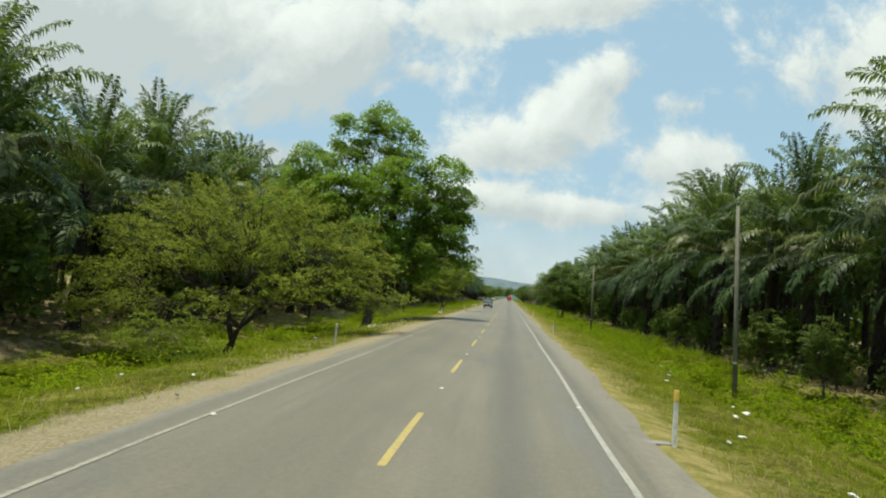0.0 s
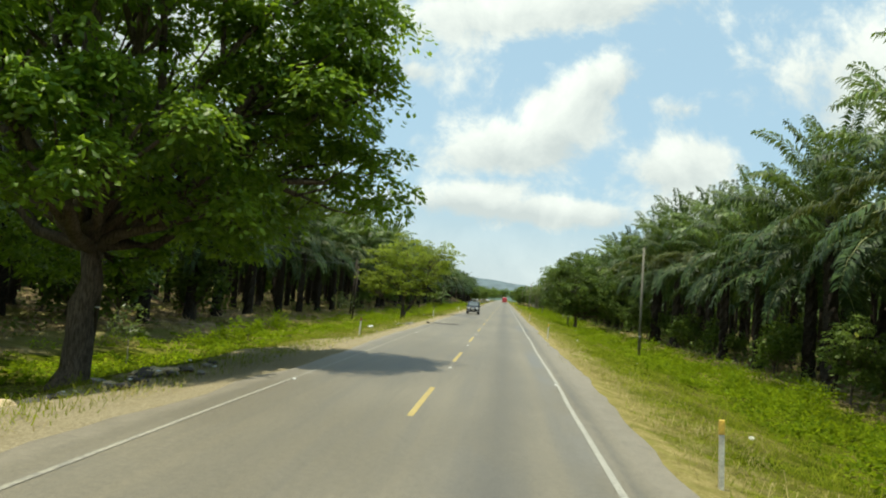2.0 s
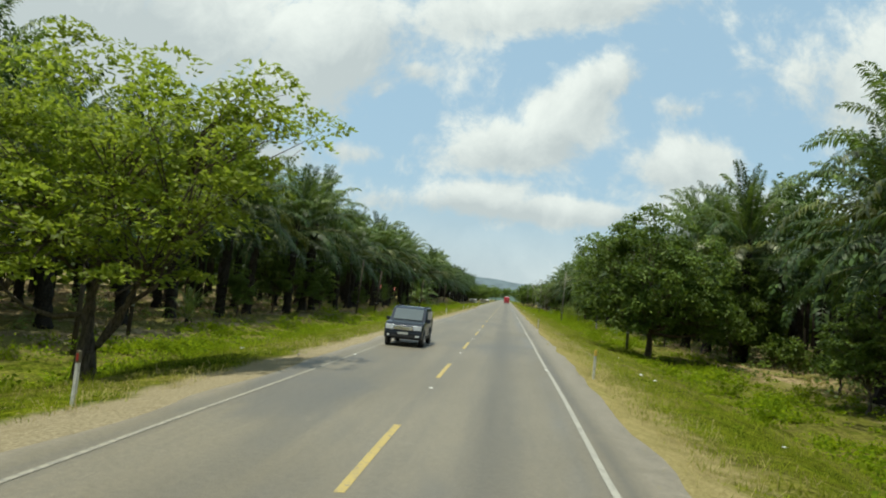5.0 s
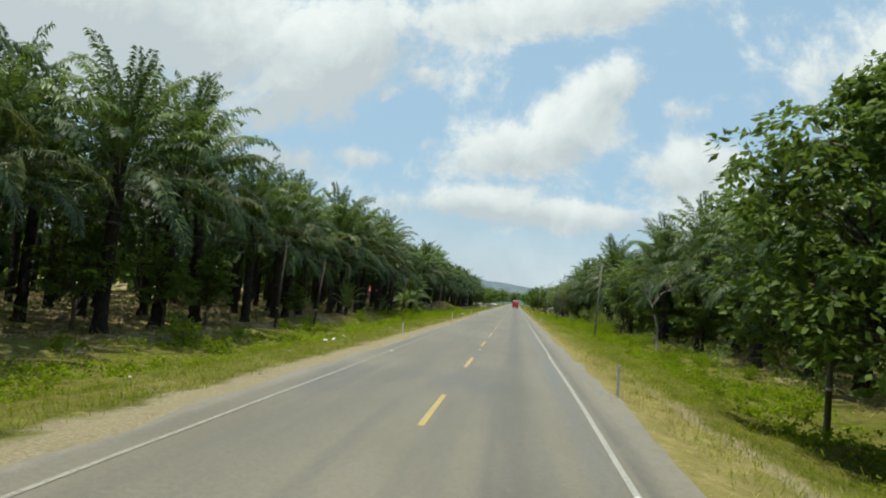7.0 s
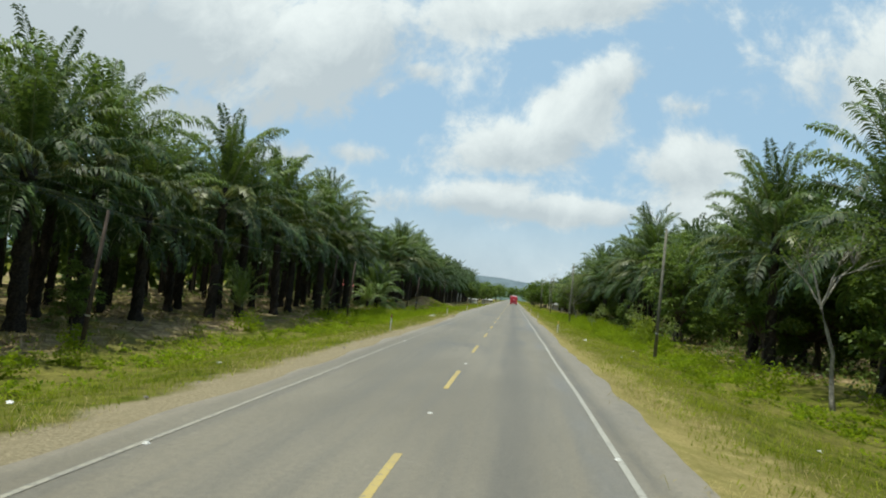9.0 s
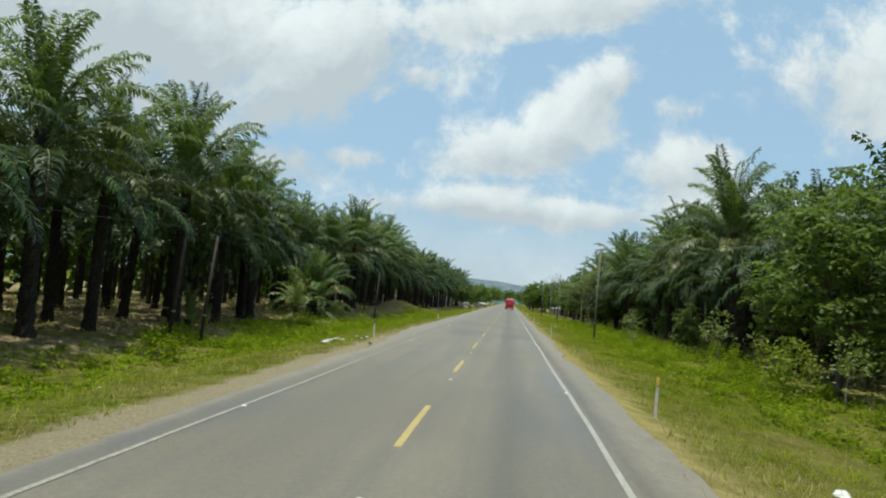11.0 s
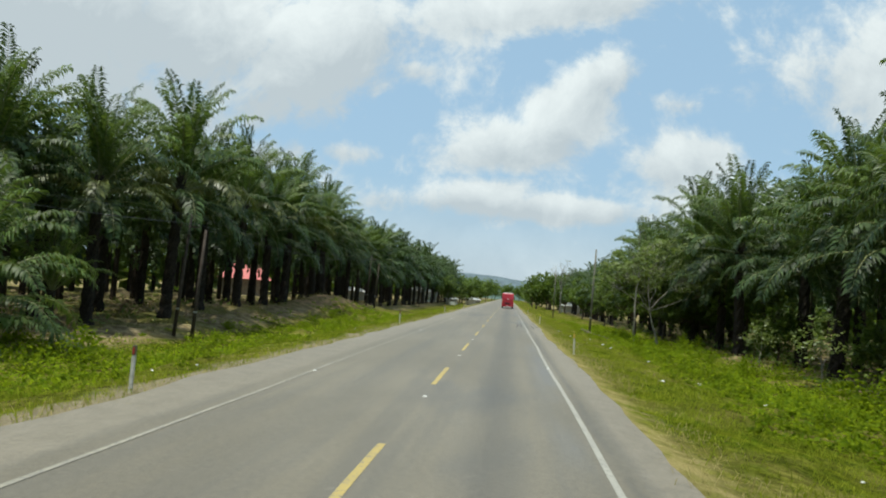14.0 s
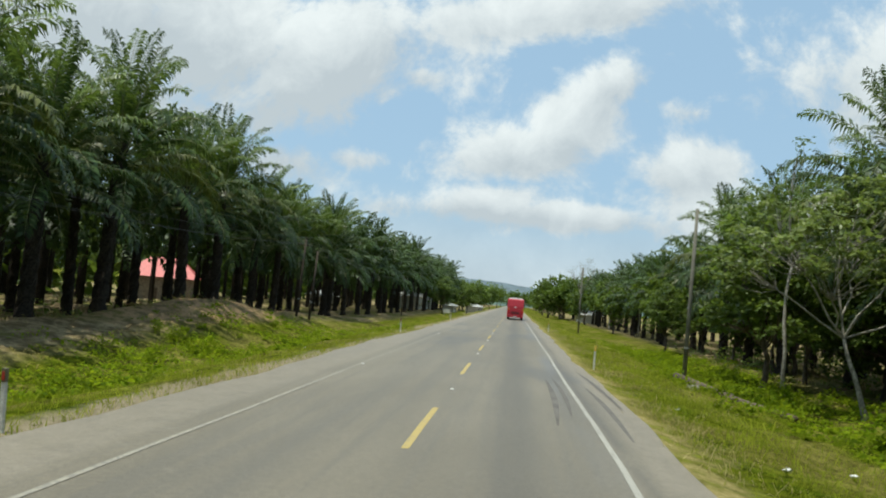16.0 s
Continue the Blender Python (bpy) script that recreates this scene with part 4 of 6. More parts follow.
def build_tree(name, label, seed, lobes, trunk, r0, leaf, bark, clumps, per, spread, size, up=0.35, hang=0.0, hollow=0.5, twigs=3, stems=1, flat=1.0, spray=0.0, tuft=False):
    """trunk: where the bole forks, relative to its foot; lobes: crown masses."""
    rng = np.random.default_rng(seed)
    tree = new(name)
    verts, faces = [], []
    tops = []
    for s in range(stems):
        foot = Vector((0, 0, -0.3)) + Vector((rng.uniform(-0.4, 0.4), rng.uniform(-0.4, 0.4), 0)) * (stems > 1)
        top = Vector(trunk) + Vector(rng.normal(0, 0.5, 3)) * (stems > 1)
        line = wander(rng, foot, top, 0.03)
        tube(verts, faces, line, [r0 * (1.45 if i == 0 else 1.0 - 0.09 * i) for i in range(len(line))], 9)
        tops.append(top)
    part_me = mesh_of("trunk", verts, faces, bark, smooth=True)
    under("trunk", part_me, tree, "", None)
    V, T, n = [], [], 0
    for k, lobe in enumerate(lobes):
        verts, faces = [], []
        centre = Vector(lobe[:3])
        limb = wander(rng, tops[k % len(tops)], centre, 0.07)
        tube(verts, faces, limb, [r0 * 0.46 * (1 - 0.16 * i) for i in range(len(limb))], 6, False)
        area = (lobe[3] * lobe[4] * lobe[5]) ** (2 / 3)
        cl = lobe_clumps(rng, lobe, max(6, int(clumps * area)), hollow)
        for c in cl[:: max(1, len(cl) // (twigs * 4))] if twigs else ():
            tw = wander(rng, limb[3], c, 0.08, 3)
            tube(verts, faces, tw, [r0 * 0.2, r0 * 0.13, r0 * 0.08, r0 * 0.03], 4, False)
        cs = np.repeat(cl, per, axis=0) + np.clip(rng.normal(0, 1, (len(cl) * per, 3)), -1.7, 1.7) * np.array([spread, spread, spread * flat])
        if spray:
            # feather-like sprays that reach outward and nod at the tip
            out = cl - np.array([trunk[0], trunk[1], trunk[2] + 1.5])
            out[:, 2] *= 0.35
            out = out / (np.linalg.norm(out, axis=1)[:, None] + 1e-6) + rng.normal(0, 0.45, out.shape) * np.array([1, 1, 0.4])
            f = rng.uniform(-0.6, 1.0, (len(cl) * per, 1))
            cs = np.repeat(cl, per, axis=0) + np.repeat(out, per, axis=0) * f * spray + rng.normal(0, 0.07, (len(cl) * per, 3)) - np.array([0, 0, 1]) * np.abs(f) ** 2 * spray * 0.3
        out = None
        if tuft:
            cs, out = tufts(rng, cl, per, spread, flat)
        v, t = leaves(rng, cs, size, size * 0.5, up, hang, out)
        V.append(v), T.append(t + n)
        n += len(v)
        under("limb", mesh_of("limb", verts, faces, bark, smooth=True), tree)
    under("crown", tris_mesh("crown", np.concatenate(V), np.concatenate(T), leaf), tree)
    return tagged(tree, label, "tree")


def stand(tree, x, y, turn=0.0, scale=1.0, sink=0.05):
    tree.matrix_basis = pose(x, y, at_ground(x, y, sink), 0, 0, turn) @ Matrix.Scale(scale, 4)
    return tree


# the large shade tree that hangs over the left lane
stand(build_tree("shade_tree", "large broad green shade tree leaning over the gravel verge", 101,
                 [(-2.2, 0, 16.8, 2.1, 2.4, 2.3), (0.2, 0.3, 18.4, 1.5, 1.7, 1.4), (2.0, -0.5, 16.0, 1.9, 2.2, 1.9), (6.2, 0.5, 13.6, 1.9, 2.2, 1.8), (7.9, 2.6, 7.0, 1.3, 1.6, 1.3), (6.6, 0.8, 8.8, 2.0, 2.4, 1.7), (7.0, 2.0, 11.4, 1.8, 2.2, 1.8), (4.6, 2.4, 8.8, 2.4, 2.2, 2.2), (-6.0, 0.3, 14.0, 2.1, 2.4, 1.7), (-2.4, -0.8, 12.6, 3.0, 3.2, 2.6),
                  (2.6, -1.2, 12.4, 2.8, 3.0, 2.5), (5.6, 0.6, 10.0, 2.3, 2.6, 2.1), (1.4, -5.0, 8.4, 1.8, 1.5, 1.9), (4.0, -0.6, 5.4, 2.0, 2.2, 1.6), (-5.2, -0.6, 9.0, 2.7, 2.9, 2.4),
                  (0.0, 4.0, 10.5, 4.6, 2.6, 4.0), (-1.6, -4.2, 10.8, 2.2, 1.8, 1.9), (-9.0, 0.2, 9.4, 1.8, 2.2, 1.8), (-8.2, 1.8, 11.8, 2.0, 2.4, 2.0), (-2.0, 3.6, 4.8, 3.4, 2.0, 1.8), (3.6, 3.4, 6.6, 2.8, 2.0, 2.4), (1.6, -4.9, 5.9, 1.9, 1.5, 1.5), (3.4, -3.6, 7.2, 1.9, 1.7, 1.6), (1.6, -4.2, 11.6, 2.4, 1.8, 2.0), (-5.0, -2.4, 10.6, 2.0, 1.7, 1.7)],
                 (0.3, 0, 4.2), 0.48, LEAF_BIG, BARK, 9.5, 96, 0.82, 0.27, 0.35, 0.75, 0.5, 1, flat=0.75, tuft=True), -11.4, 64.6, 0, 1.05)
# the wide feathery tree before it
stand(build_tree("feathery_tree", "low spreading feathery tree with thin yellow-brown leaves", 102,
                 [(0.6, 0, 8.2, 3.6, 3.6, 1.3), (-2.8, 0.3, 7.4, 3.2, 3.0, 1.2), (4.2, 0.2, 6.9, 2.8, 2.8, 1.3), (-5.6, 0.3, 6.1, 2.6, 2.8, 1.2), (6.4, 0, 5.4, 2.2, 2.6, 1.2), (1.6, -2.0, 6.0, 3.2, 2.2, 1.1), (-2.0, -2.4, 5.2, 3.0, 2.0, 1.1),
                  (4.2, -2.2, 4.3, 3.0, 2.2, 1.0), (-5.6, -1.8, 4.1, 2.8, 2.2, 1.1), (7.2, 0.8, 3.7, 1.7, 2.0, 0.9), (-3.6, -3.0, 2.9, 2.8, 1.8, 0.9), (1.0, -2.8, 3.2, 2.4, 1.6, 0.7), (-6.8, -1.0, 2.3, 2.0, 1.8, 0.8), (-3.6, -2.6, 1.2, 2.6, 1.8, 0.7), (0.0, 2.4, 6.0, 5.0, 2.2, 1.7)],
                 (0.4, 0, 2.1), 0.19, LEAF_FEATHER, DARK_BARK, 22.0, 36, 0.46, 0.15, 0.6, 0.05, 0.1, 5, 2, 0.35, 0.75), -13.7, 38.0, 0, 1.08)
stand(build_tree("low_bush", "low bright green leafy bush in the ditch", 103, [(0, 0, 1.1, 1.7, 1.5, 1.0), (1.2, -0.6, 0.7, 1.2, 1.1, 0.6), (-1.6, 0.4, 0.9, 1.4, 1.2, 0.7), (-2.6, 0.8, 1.7, 1.3, 1.2, 0.7), (-0.4, 0.5, 2.0, 1.2, 1.1, 0.5)],
                 (0, 0, 0.4), 0.06, LEAF_BUSH, DARK_BARK, 12, 44, 0.55, 0.17, 0.4, 0.3, 0.4, 2, flat=0.5, tuft=True), -13.2, 31.8)
# the yellow-green tree further on
stand(build_tree("roadside_tree", "round yellow-green roadside tree standing on the grassy verge", 104,
                 [(0, 0, 7.6, 3.2, 3.2, 2.0), (-2.8, 0, 6.0, 2.4, 2.6, 2.0), (2.8, -0.4, 6.4, 2.6, 2.8, 1.9), (4.6, 0.4, 8.0, 1.5, 1.8, 1.0), (-1.0, -1.6, 4.2, 3.0, 2.2, 1.8), (2.0, -1.4, 3.8, 2.2, 2.0, 1.4), (-3.6, 0.2, 3.6, 1.6, 1.6, 1.4), (0, 1.6, 5.6, 3.6, 2.2, 2.2)],
                 (0.2, 0, 2.0), 0.2, LEAF_YELLOW, BARK, 9.0, 64, 0.72, 0.22, 0.4, 0.25, 0.35, 4, 3, flat=0.45, tuft=True), -10.5, 129.5, 0, 1.1)


def roadside_trees():
    """Broadleaf trees along the right side, in two kinds, and the far woods."""
    rng = np.random.default_rng(9)
    mango = build_tree("dark_tree", "dense dark green roadside tree with drooping leaves", 111,
                       [(0, 0, 8.6, 3.2, 3.4, 2.6), (-3.0, 0.4, 6.8, 2.6, 3.0, 2.4), (3.2, -0.4, 6.6, 2.8, 3.0, 2.4), (0.4, -2.8, 5.6, 3.2, 2.4, 2.2), (-2.0, -1.8, 3.6, 2.6, 2.2, 1.7), (2.6, 1.8, 4.2, 2.6, 2.4, 1.8), (-0.4, 2.8, 6.2, 3.2, 2.4, 2.6), (2.6, -2.2, 3.9, 2.4, 2.0, 1.7), (-3.4, 0.8, 4.2, 2.0, 2.0, 1.6), (4.6, -0.6, 3.0, 2.0, 2.0, 1.5), (1.6, 2.4, 2.6, 2.4, 1.8, 1.3), (-1.2, -3.0, 2.9, 1.8, 1.5, 1.1)],
                       (0, 0, 2.0), 0.3, LEAF_MANGO, BARK, 9.5, 50, 0.74, 0.32, 0.35, 0.7, 0.5, flat=0.7, tuft=True)
    stand(mango, 14.6, 175.0, 0, 1.24)
    far_kinds = [build_tree("roadside_tree", "distant dense green tree near the end of the road", 130 + i,
                            [(0, 0, 8.2, 2.8, 2.8, 2.5), (-2.2, 0.4, 6.0, 2.5, 2.5, 2.2), (2.3, -0.6, 5.6, 2.5, 2.4, 2.1), (0, -1.8, 3.8, 2.9, 2.2, 1.9), (0.6, 1.8, 6.4, 2.6, 2.2, 2.2)],
                            (0, 0, 2.2), 0.25, leaf, BARK, 2.8, 12, 0.6, 1.05, 0.4, 0.2, 0.4, 1) for i, leaf in enumerate((LEAF_MANGO, LEAF_PLAIN))]
    fresh = [True, True]

    def far_tree(i, x, y, turn, s):
        k = i % 2
        ob = far_kinds[k] if fresh[k] else copy_thing(far_kinds[k], pose(0, 0, 0))
        fresh[k] = False
        return stand(ob, x, y, turn, s)

    # x, y, turn, size
    for x, y, turn, s in ((24.5, 184, 40, 0.95), (25.0, 392, 60, 1.1), (28.5, 262, 300, 1.3)):
        stand(copy_thing(mango, pose(0, 0, 0)), x, y, turn, s)
    green = build_tree("roadside_tree", "bushy mid-green roadside tree beside the plantation", 112,
                       [(0, 0, 8.4, 2.4, 2.4, 2.2), (-1.8, 0.4, 6.2, 2.2, 2.2, 1.9), (2.0, -0.6, 5.8, 2.3, 2.2, 1.9), (0, -1.8, 4.2, 2.6, 2.0, 1.7), (0.6, 1.6, 7.0, 2.2, 2.0, 2.0), (-1.4, 1.0, 3.6, 2.0, 1.8, 1.4)],
                       (0, 0, 2.2), 0.2, LEAF_PLAIN, BARK, 7.0, 34, 0.72, 0.42, 0.4, 0.5, 0.45, flat=0.6, tuft=True)
    stand(green, 22.5, 258, 30, 1.1)
    # the small ones at y 44 to 86 are added to lighten the understory
    for x, y, turn, s in ((20.5, 281, 120, 1.2), (23.5, 291, 200, 1.2), (22.6, 236, 60, 0.9), (26.5, 264, 310, 1.2), (20.2, 44, 70, 0.45), (21.2, 57, 190, 0.5), (21.4, 86, 130, 0.48), (21.5, 200, 15, 0.6), (21.5, 150, 33, 0.62), (19.6, 312, 80, 0.5), (22.6, 400, 140, 1.0), (17.6, 394, 20, 1.15),
                          (24.5, 412, 240, 1.1), (18.5, 428, 50, 0.7), (-27.5, 197, 10, 0.85), (-25.8, 206, 120, 0.7), (-26.0, 214.5, 220, 0.62), (-25.5, 180, 70, 0.5), (-24.6, 236, 10, 0.42), (-19.8, 560, 200, 1.05), (-13.5, 575, 20, 0.95)):
        ob = stand(copy_thing(green, pose(0, 0, 0)), x, y, turn, s)
        if x < 0 and y < 300:
            tagged(ob, "leafy green shrub tree growing among the palm trunks")
    # pale-barked, sparse trees
    pale = build_tree("slender_tree", "slender pale-barked tree with sparse umbrella crown on the bank", 113,
                      [(-1.4, 0, 8.4, 1.5, 1.5, 0.7), (1.2, 0.3, 9.0, 1.6, 1.5, 0.8), (0.2, -1.0, 8.0, 1.4, 1.2, 0.6), (2.2, -0.4, 7.6, 1.0, 1.0, 0.6), (-2.2, 0.3, 7.4, 1.0, 1.0, 0.5)],
                      (-0.85, 0, 5.0), 0.13, LEAF_PLAIN, PALE_BARK, 9, 18, 0.34, 0.22, 0.5, 0.1, 0.2, 4, 1, 0.5)
    stand(pale, 17.2, 231.9)
    wide = build_tree("spreading_tree", "spreading pale-branched tree with sparse green leaves", 114,
                      [(0, 0, 9.4, 3.0, 2.8, 1.6), (-4.0, 0, 8.0, 2.4, 2.4, 1.7), (3.6, 0.3, 8.2, 2.4, 2.4, 1.7), (-2.2, -2.2, 6.8, 2.4, 2.0, 1.4), (2.0, -2.4, 6.9, 2.4, 2.0, 1.4), (-5.2, 0.4, 6.2, 1.6, 1.6, 1.1), (4.8, -0.6, 6.2, 1.6, 1.6, 1.1), (0.4, 2.6, 8.0, 3.6, 2.2, 1.8)],
                      (-1.0, 0.3, 3.5), 0.14, LEAF_LIGHT, PALE_BARK, 6.0, 34, 0.50, 0.33, 0.45, 0.4, 0.4, 4, flat=0.6, tuft=True)
    stand(wide, 18.1, 381.5, 0, 1.05)
    tall = build_tree("slender_tree", "tall thin tree with open twiggy top", 115,
                      [(0, 0, 13.6, 1.1, 1.1, 1.4), (-1.2, 0, 12.0, 0.9, 0.9, 0.8), (1.2, 0.2, 12.4, 0.9, 0.9, 0.8), (0.2, -0.4, 10.4, 1.5, 1.4, 1.0), (-1.0, 0.3, 8.8, 1.6, 1.4, 1.0), (1.2, 0, 8.2, 1.5, 1.3, 1.0)],
                      (0, 0, 7.5), 0.13, LEAF_PLAIN, PALE_BARK, 4.5, 13, 0.3, 0.26, 0.35, 0.2, 0.3, 6)
    stand(tall, 16.8, 388)
    sapling = build_tree("sapling", "young leafy sapling among roadside weeds", 116, [(0, 0, 3.6, 1.1, 1.1, 0.9), (-0.6, 0, 2.4, 1.0, 0.9, 0.7), (0.6, 0.2, 2.6, 0.9, 0.9, 0.8)],
                         (0, 0, 1.4), 0.06, LEAF_LIGHT, PALE_BARK, 9, 14, 0.25, 0.32, twigs=0)
    stand(sapling, 20.2, 346.7)
    shrub = build_tree("shrub", "rounded yellow-green shrub with ruddy young leaves on the verge", 118, [(0, 0, 2.3, 1.5, 1.4, 1.0), (-0.7, -0.3, 1.6, 1.1, 1.1, 0.9), (0.8, 0.2, 1.7, 1.0, 1.1, 0.9), (0.1, -0.6, 0.9, 1.0, 0.9, 0.7)],
                       (0, 0, 0.6), 0.06, LEAF_YELLOW, BARK, 13, 18, 0.24, 0.26, 0.5, 0.3, twigs=0)
    stand(shrub, 16.2, 277.6)
    for x, y, turn, s in ((14.6, 314, 50, 0.6), (22, 362, 120, 0.9), (19.5, 301, 20, 1.05), (-16.9, 78.3, 70, 0.7), (18.6, 276, 200, 0.8), (16.5, 205, 10, 0.6), (-23, 150, 30, 0.8)):
        stand(copy_thing(sapling, pose(0, 0, 0)), x, y, turn, s)
    bare = build_tree("dry_tree", "half-bare grey tree with few dry leaves", 117,
                      [(0, 0, 13.0, 2.2, 2.2, 1.8), (-2.2, 0, 11.0, 1.8, 1.8, 1.6), (2.2, 0.3, 11.4, 1.8, 1.8, 1.6), (0, -1.4, 9.0, 2.0, 1.8, 1.4)],
                      (0, 0, 6.0), 0.22, LEAF_GREY, PALE_BARK, 3.2, 12, 0.4, 0.24, 0.35, 0.2, 0.3, 9)
    stand(bare, 18.8, 536, 0, 1.22)
    for x, y, turn, s in ((22.5, 505, 90, 0.8), (24, 478, 200, 0.75)):
        stand(copy_thing(bare, pose(0, 0, 0)), x, y, turn, s)
    # far woods on both sides of the road's end
    for i in range(46):
        side = -1 if i % 2 else 1
        y = 590 + i * 11 + rng.uniform(-6, 6)
        x = side * rng.uniform(15, 24) - (6 if side < 0 else 0)
        far_tree(i // 2, x, y, rng.uniform(0, 360), rng.uniform(1.0, 1.6))
    for i in range(14):
        x, y = -65 + i * 10 + rng.uniform(-3, 3), 1150 + rng.uniform(-40, 60)
        far_tree(i, x, y, rng.uniform(0, 360), rng.uniform(1.4, 2.0))
    for i, (x, y, s) in enumerate(((13.5, 600, 1.4), (20, 618, 1.4), (13.5, 650, 1.4))):
        far_tree(0, x, y, 70 * i, s)
    for i, (x, y, s) in enumerate(((-21.5, 646, 1.1), (-15, 655, 1.3), (-10.5, 694, 1.25), (-23, 668, 1.3), (-8.5, 760, 1.3))):
        far_tree(1 if i % 3 else 0, x, y, 40 * i, s)
    # shrubs that close the foot of the right-hand plantation
    for i in range(46):
        y = 12 + i * 6.4
        if 190 < y < 250:
            continue
        tagged(far_tree(i // 3, (24.5 if y < 165 else 26.5) + rng.uniform(-1.5, 3.0), y + rng.uniform(-1.5, 1.5), rng.uniform(0, 360), rng.uniform(0.28, 0.55)), "dark leafy shrub growing between the palm trunks")
    # shrubs among the left trunks, and an added screen of leaves behind the plantations
    for i in range(14):
        tagged(far_tree(0, -25.5 - 5.5 * (i % 3) + rng.uniform(-1.5, 1.5), 36 + i * 6, rng.uniform(0, 360), rng.uniform(0.5, 0.85)), "dark leafy shrub growing between the palm trunks")
    # no hedge is known here: leaves added to block bright ground behind trunks
    c = []
    for x0, y0, y1 in ((-71, 20, 900), (74, 10, 640)):
        for y in np.arange(y0, y1, 5.0):
            c.append(rng.normal(0, 1, (110, 3)) * np.array([2.0, 2.6, 2.8]) + np.array([x0 + rng.uniform(-3, 3), y, 3.0 + rng.uniform(-1, 2)]))
    c = np.concatenate(c)
    c = c[c[:, 2] > -1.5]
    tagged(new("hedgerow", tris_mesh("hedgerow", *leaves(rng, c, 2.6, 1.7, 0.3), LEAF_MANGO)), "added dark leaf screen closing the back of the plantation", "hedgerow", kind="stuff")
    for i, (x, y, s) in enumerate(((27, 398, 0.9), (25.5, 410, 1.0), (23.5, 420, 0.8), (28, 384, 0.9), (24.8, 366, 0.5), (26, 352, 0.45), (25.5, 300, 0.8), (24.5, 436, 0.9), (23, 450, 1.0), (25, 470, 1.1), (21, 488, 0.9), (24, 515, 1.2), (21, 545, 1.2))):
        tagged(far_tree(i, x, y, 50 * i, s), "dense green tree standing among roadside palms")


roadside_trees()


# ---- verge plants ----
def scatter(rng, n, x0, x1, y0, y1, keep):
    x, y = rng.uniform(x0, x1, n), rng.uniform(y0, y1, n)
    k = keep(x, y) > rng.random(n)
    x, y = x[k], y[k]
    return np.stack([x, y, lie(x, y) - 0.03], 1)


def patchy(x, y, s=0.35, seed=0.0):
    return 0.5 + 0.25 * np.sin(x * s * 2.1 + seed + 1.3 * np.sin(y * s * 0.7)) + 0.25 * np.sin(y * s * 1.3 + 2 * seed + 1.1 * np.sin(x * s * 1.7))


def blades(rng, feet, per, high, wide, rise=0.6, spread=0.28, tall=None):
    """Arching grass blades that lean every way out of a tuft."""
    n = len(feet) * per
    a = rng.uniform(0, 2 * math.pi, n)
    out = np.stack([np.cos(a), np.sin(a), rng.uniform(0.3, 1.0, n) * rise], 1)
    h = (high * rng.uniform(0.5, 1.3, n))[:, None]
    if tall is not None:
        h = h * np.repeat(tall, per)[:, None]
    p = np.repeat(feet, per, axis=0) + np.concatenate([rng.normal(0, spread, (n, 2)), np.zeros((n, 1))], 1)
    side = np.stack([-np.sin(a), np.cos(a), np.zeros(n)], 1) * (wide * rng.uniform(0.7, 1.3, n))[:, None]
    q = p + out * h * 0.6
    tip = q + (out * np.array([1, 1, -0.25])) * h * 0.5
    v = np.stack([p - side * 0.7, p + side * 0.7, q - side, q + side, tip], 1).reshape(-1, 3)
    i = np.arange(n)[:, None] * 5
    return v, np.concatenate([i + np.array([[0, 1, 3]]), i + np.array([[0, 3, 2]]), i + np.array([[2, 3, 4]])])


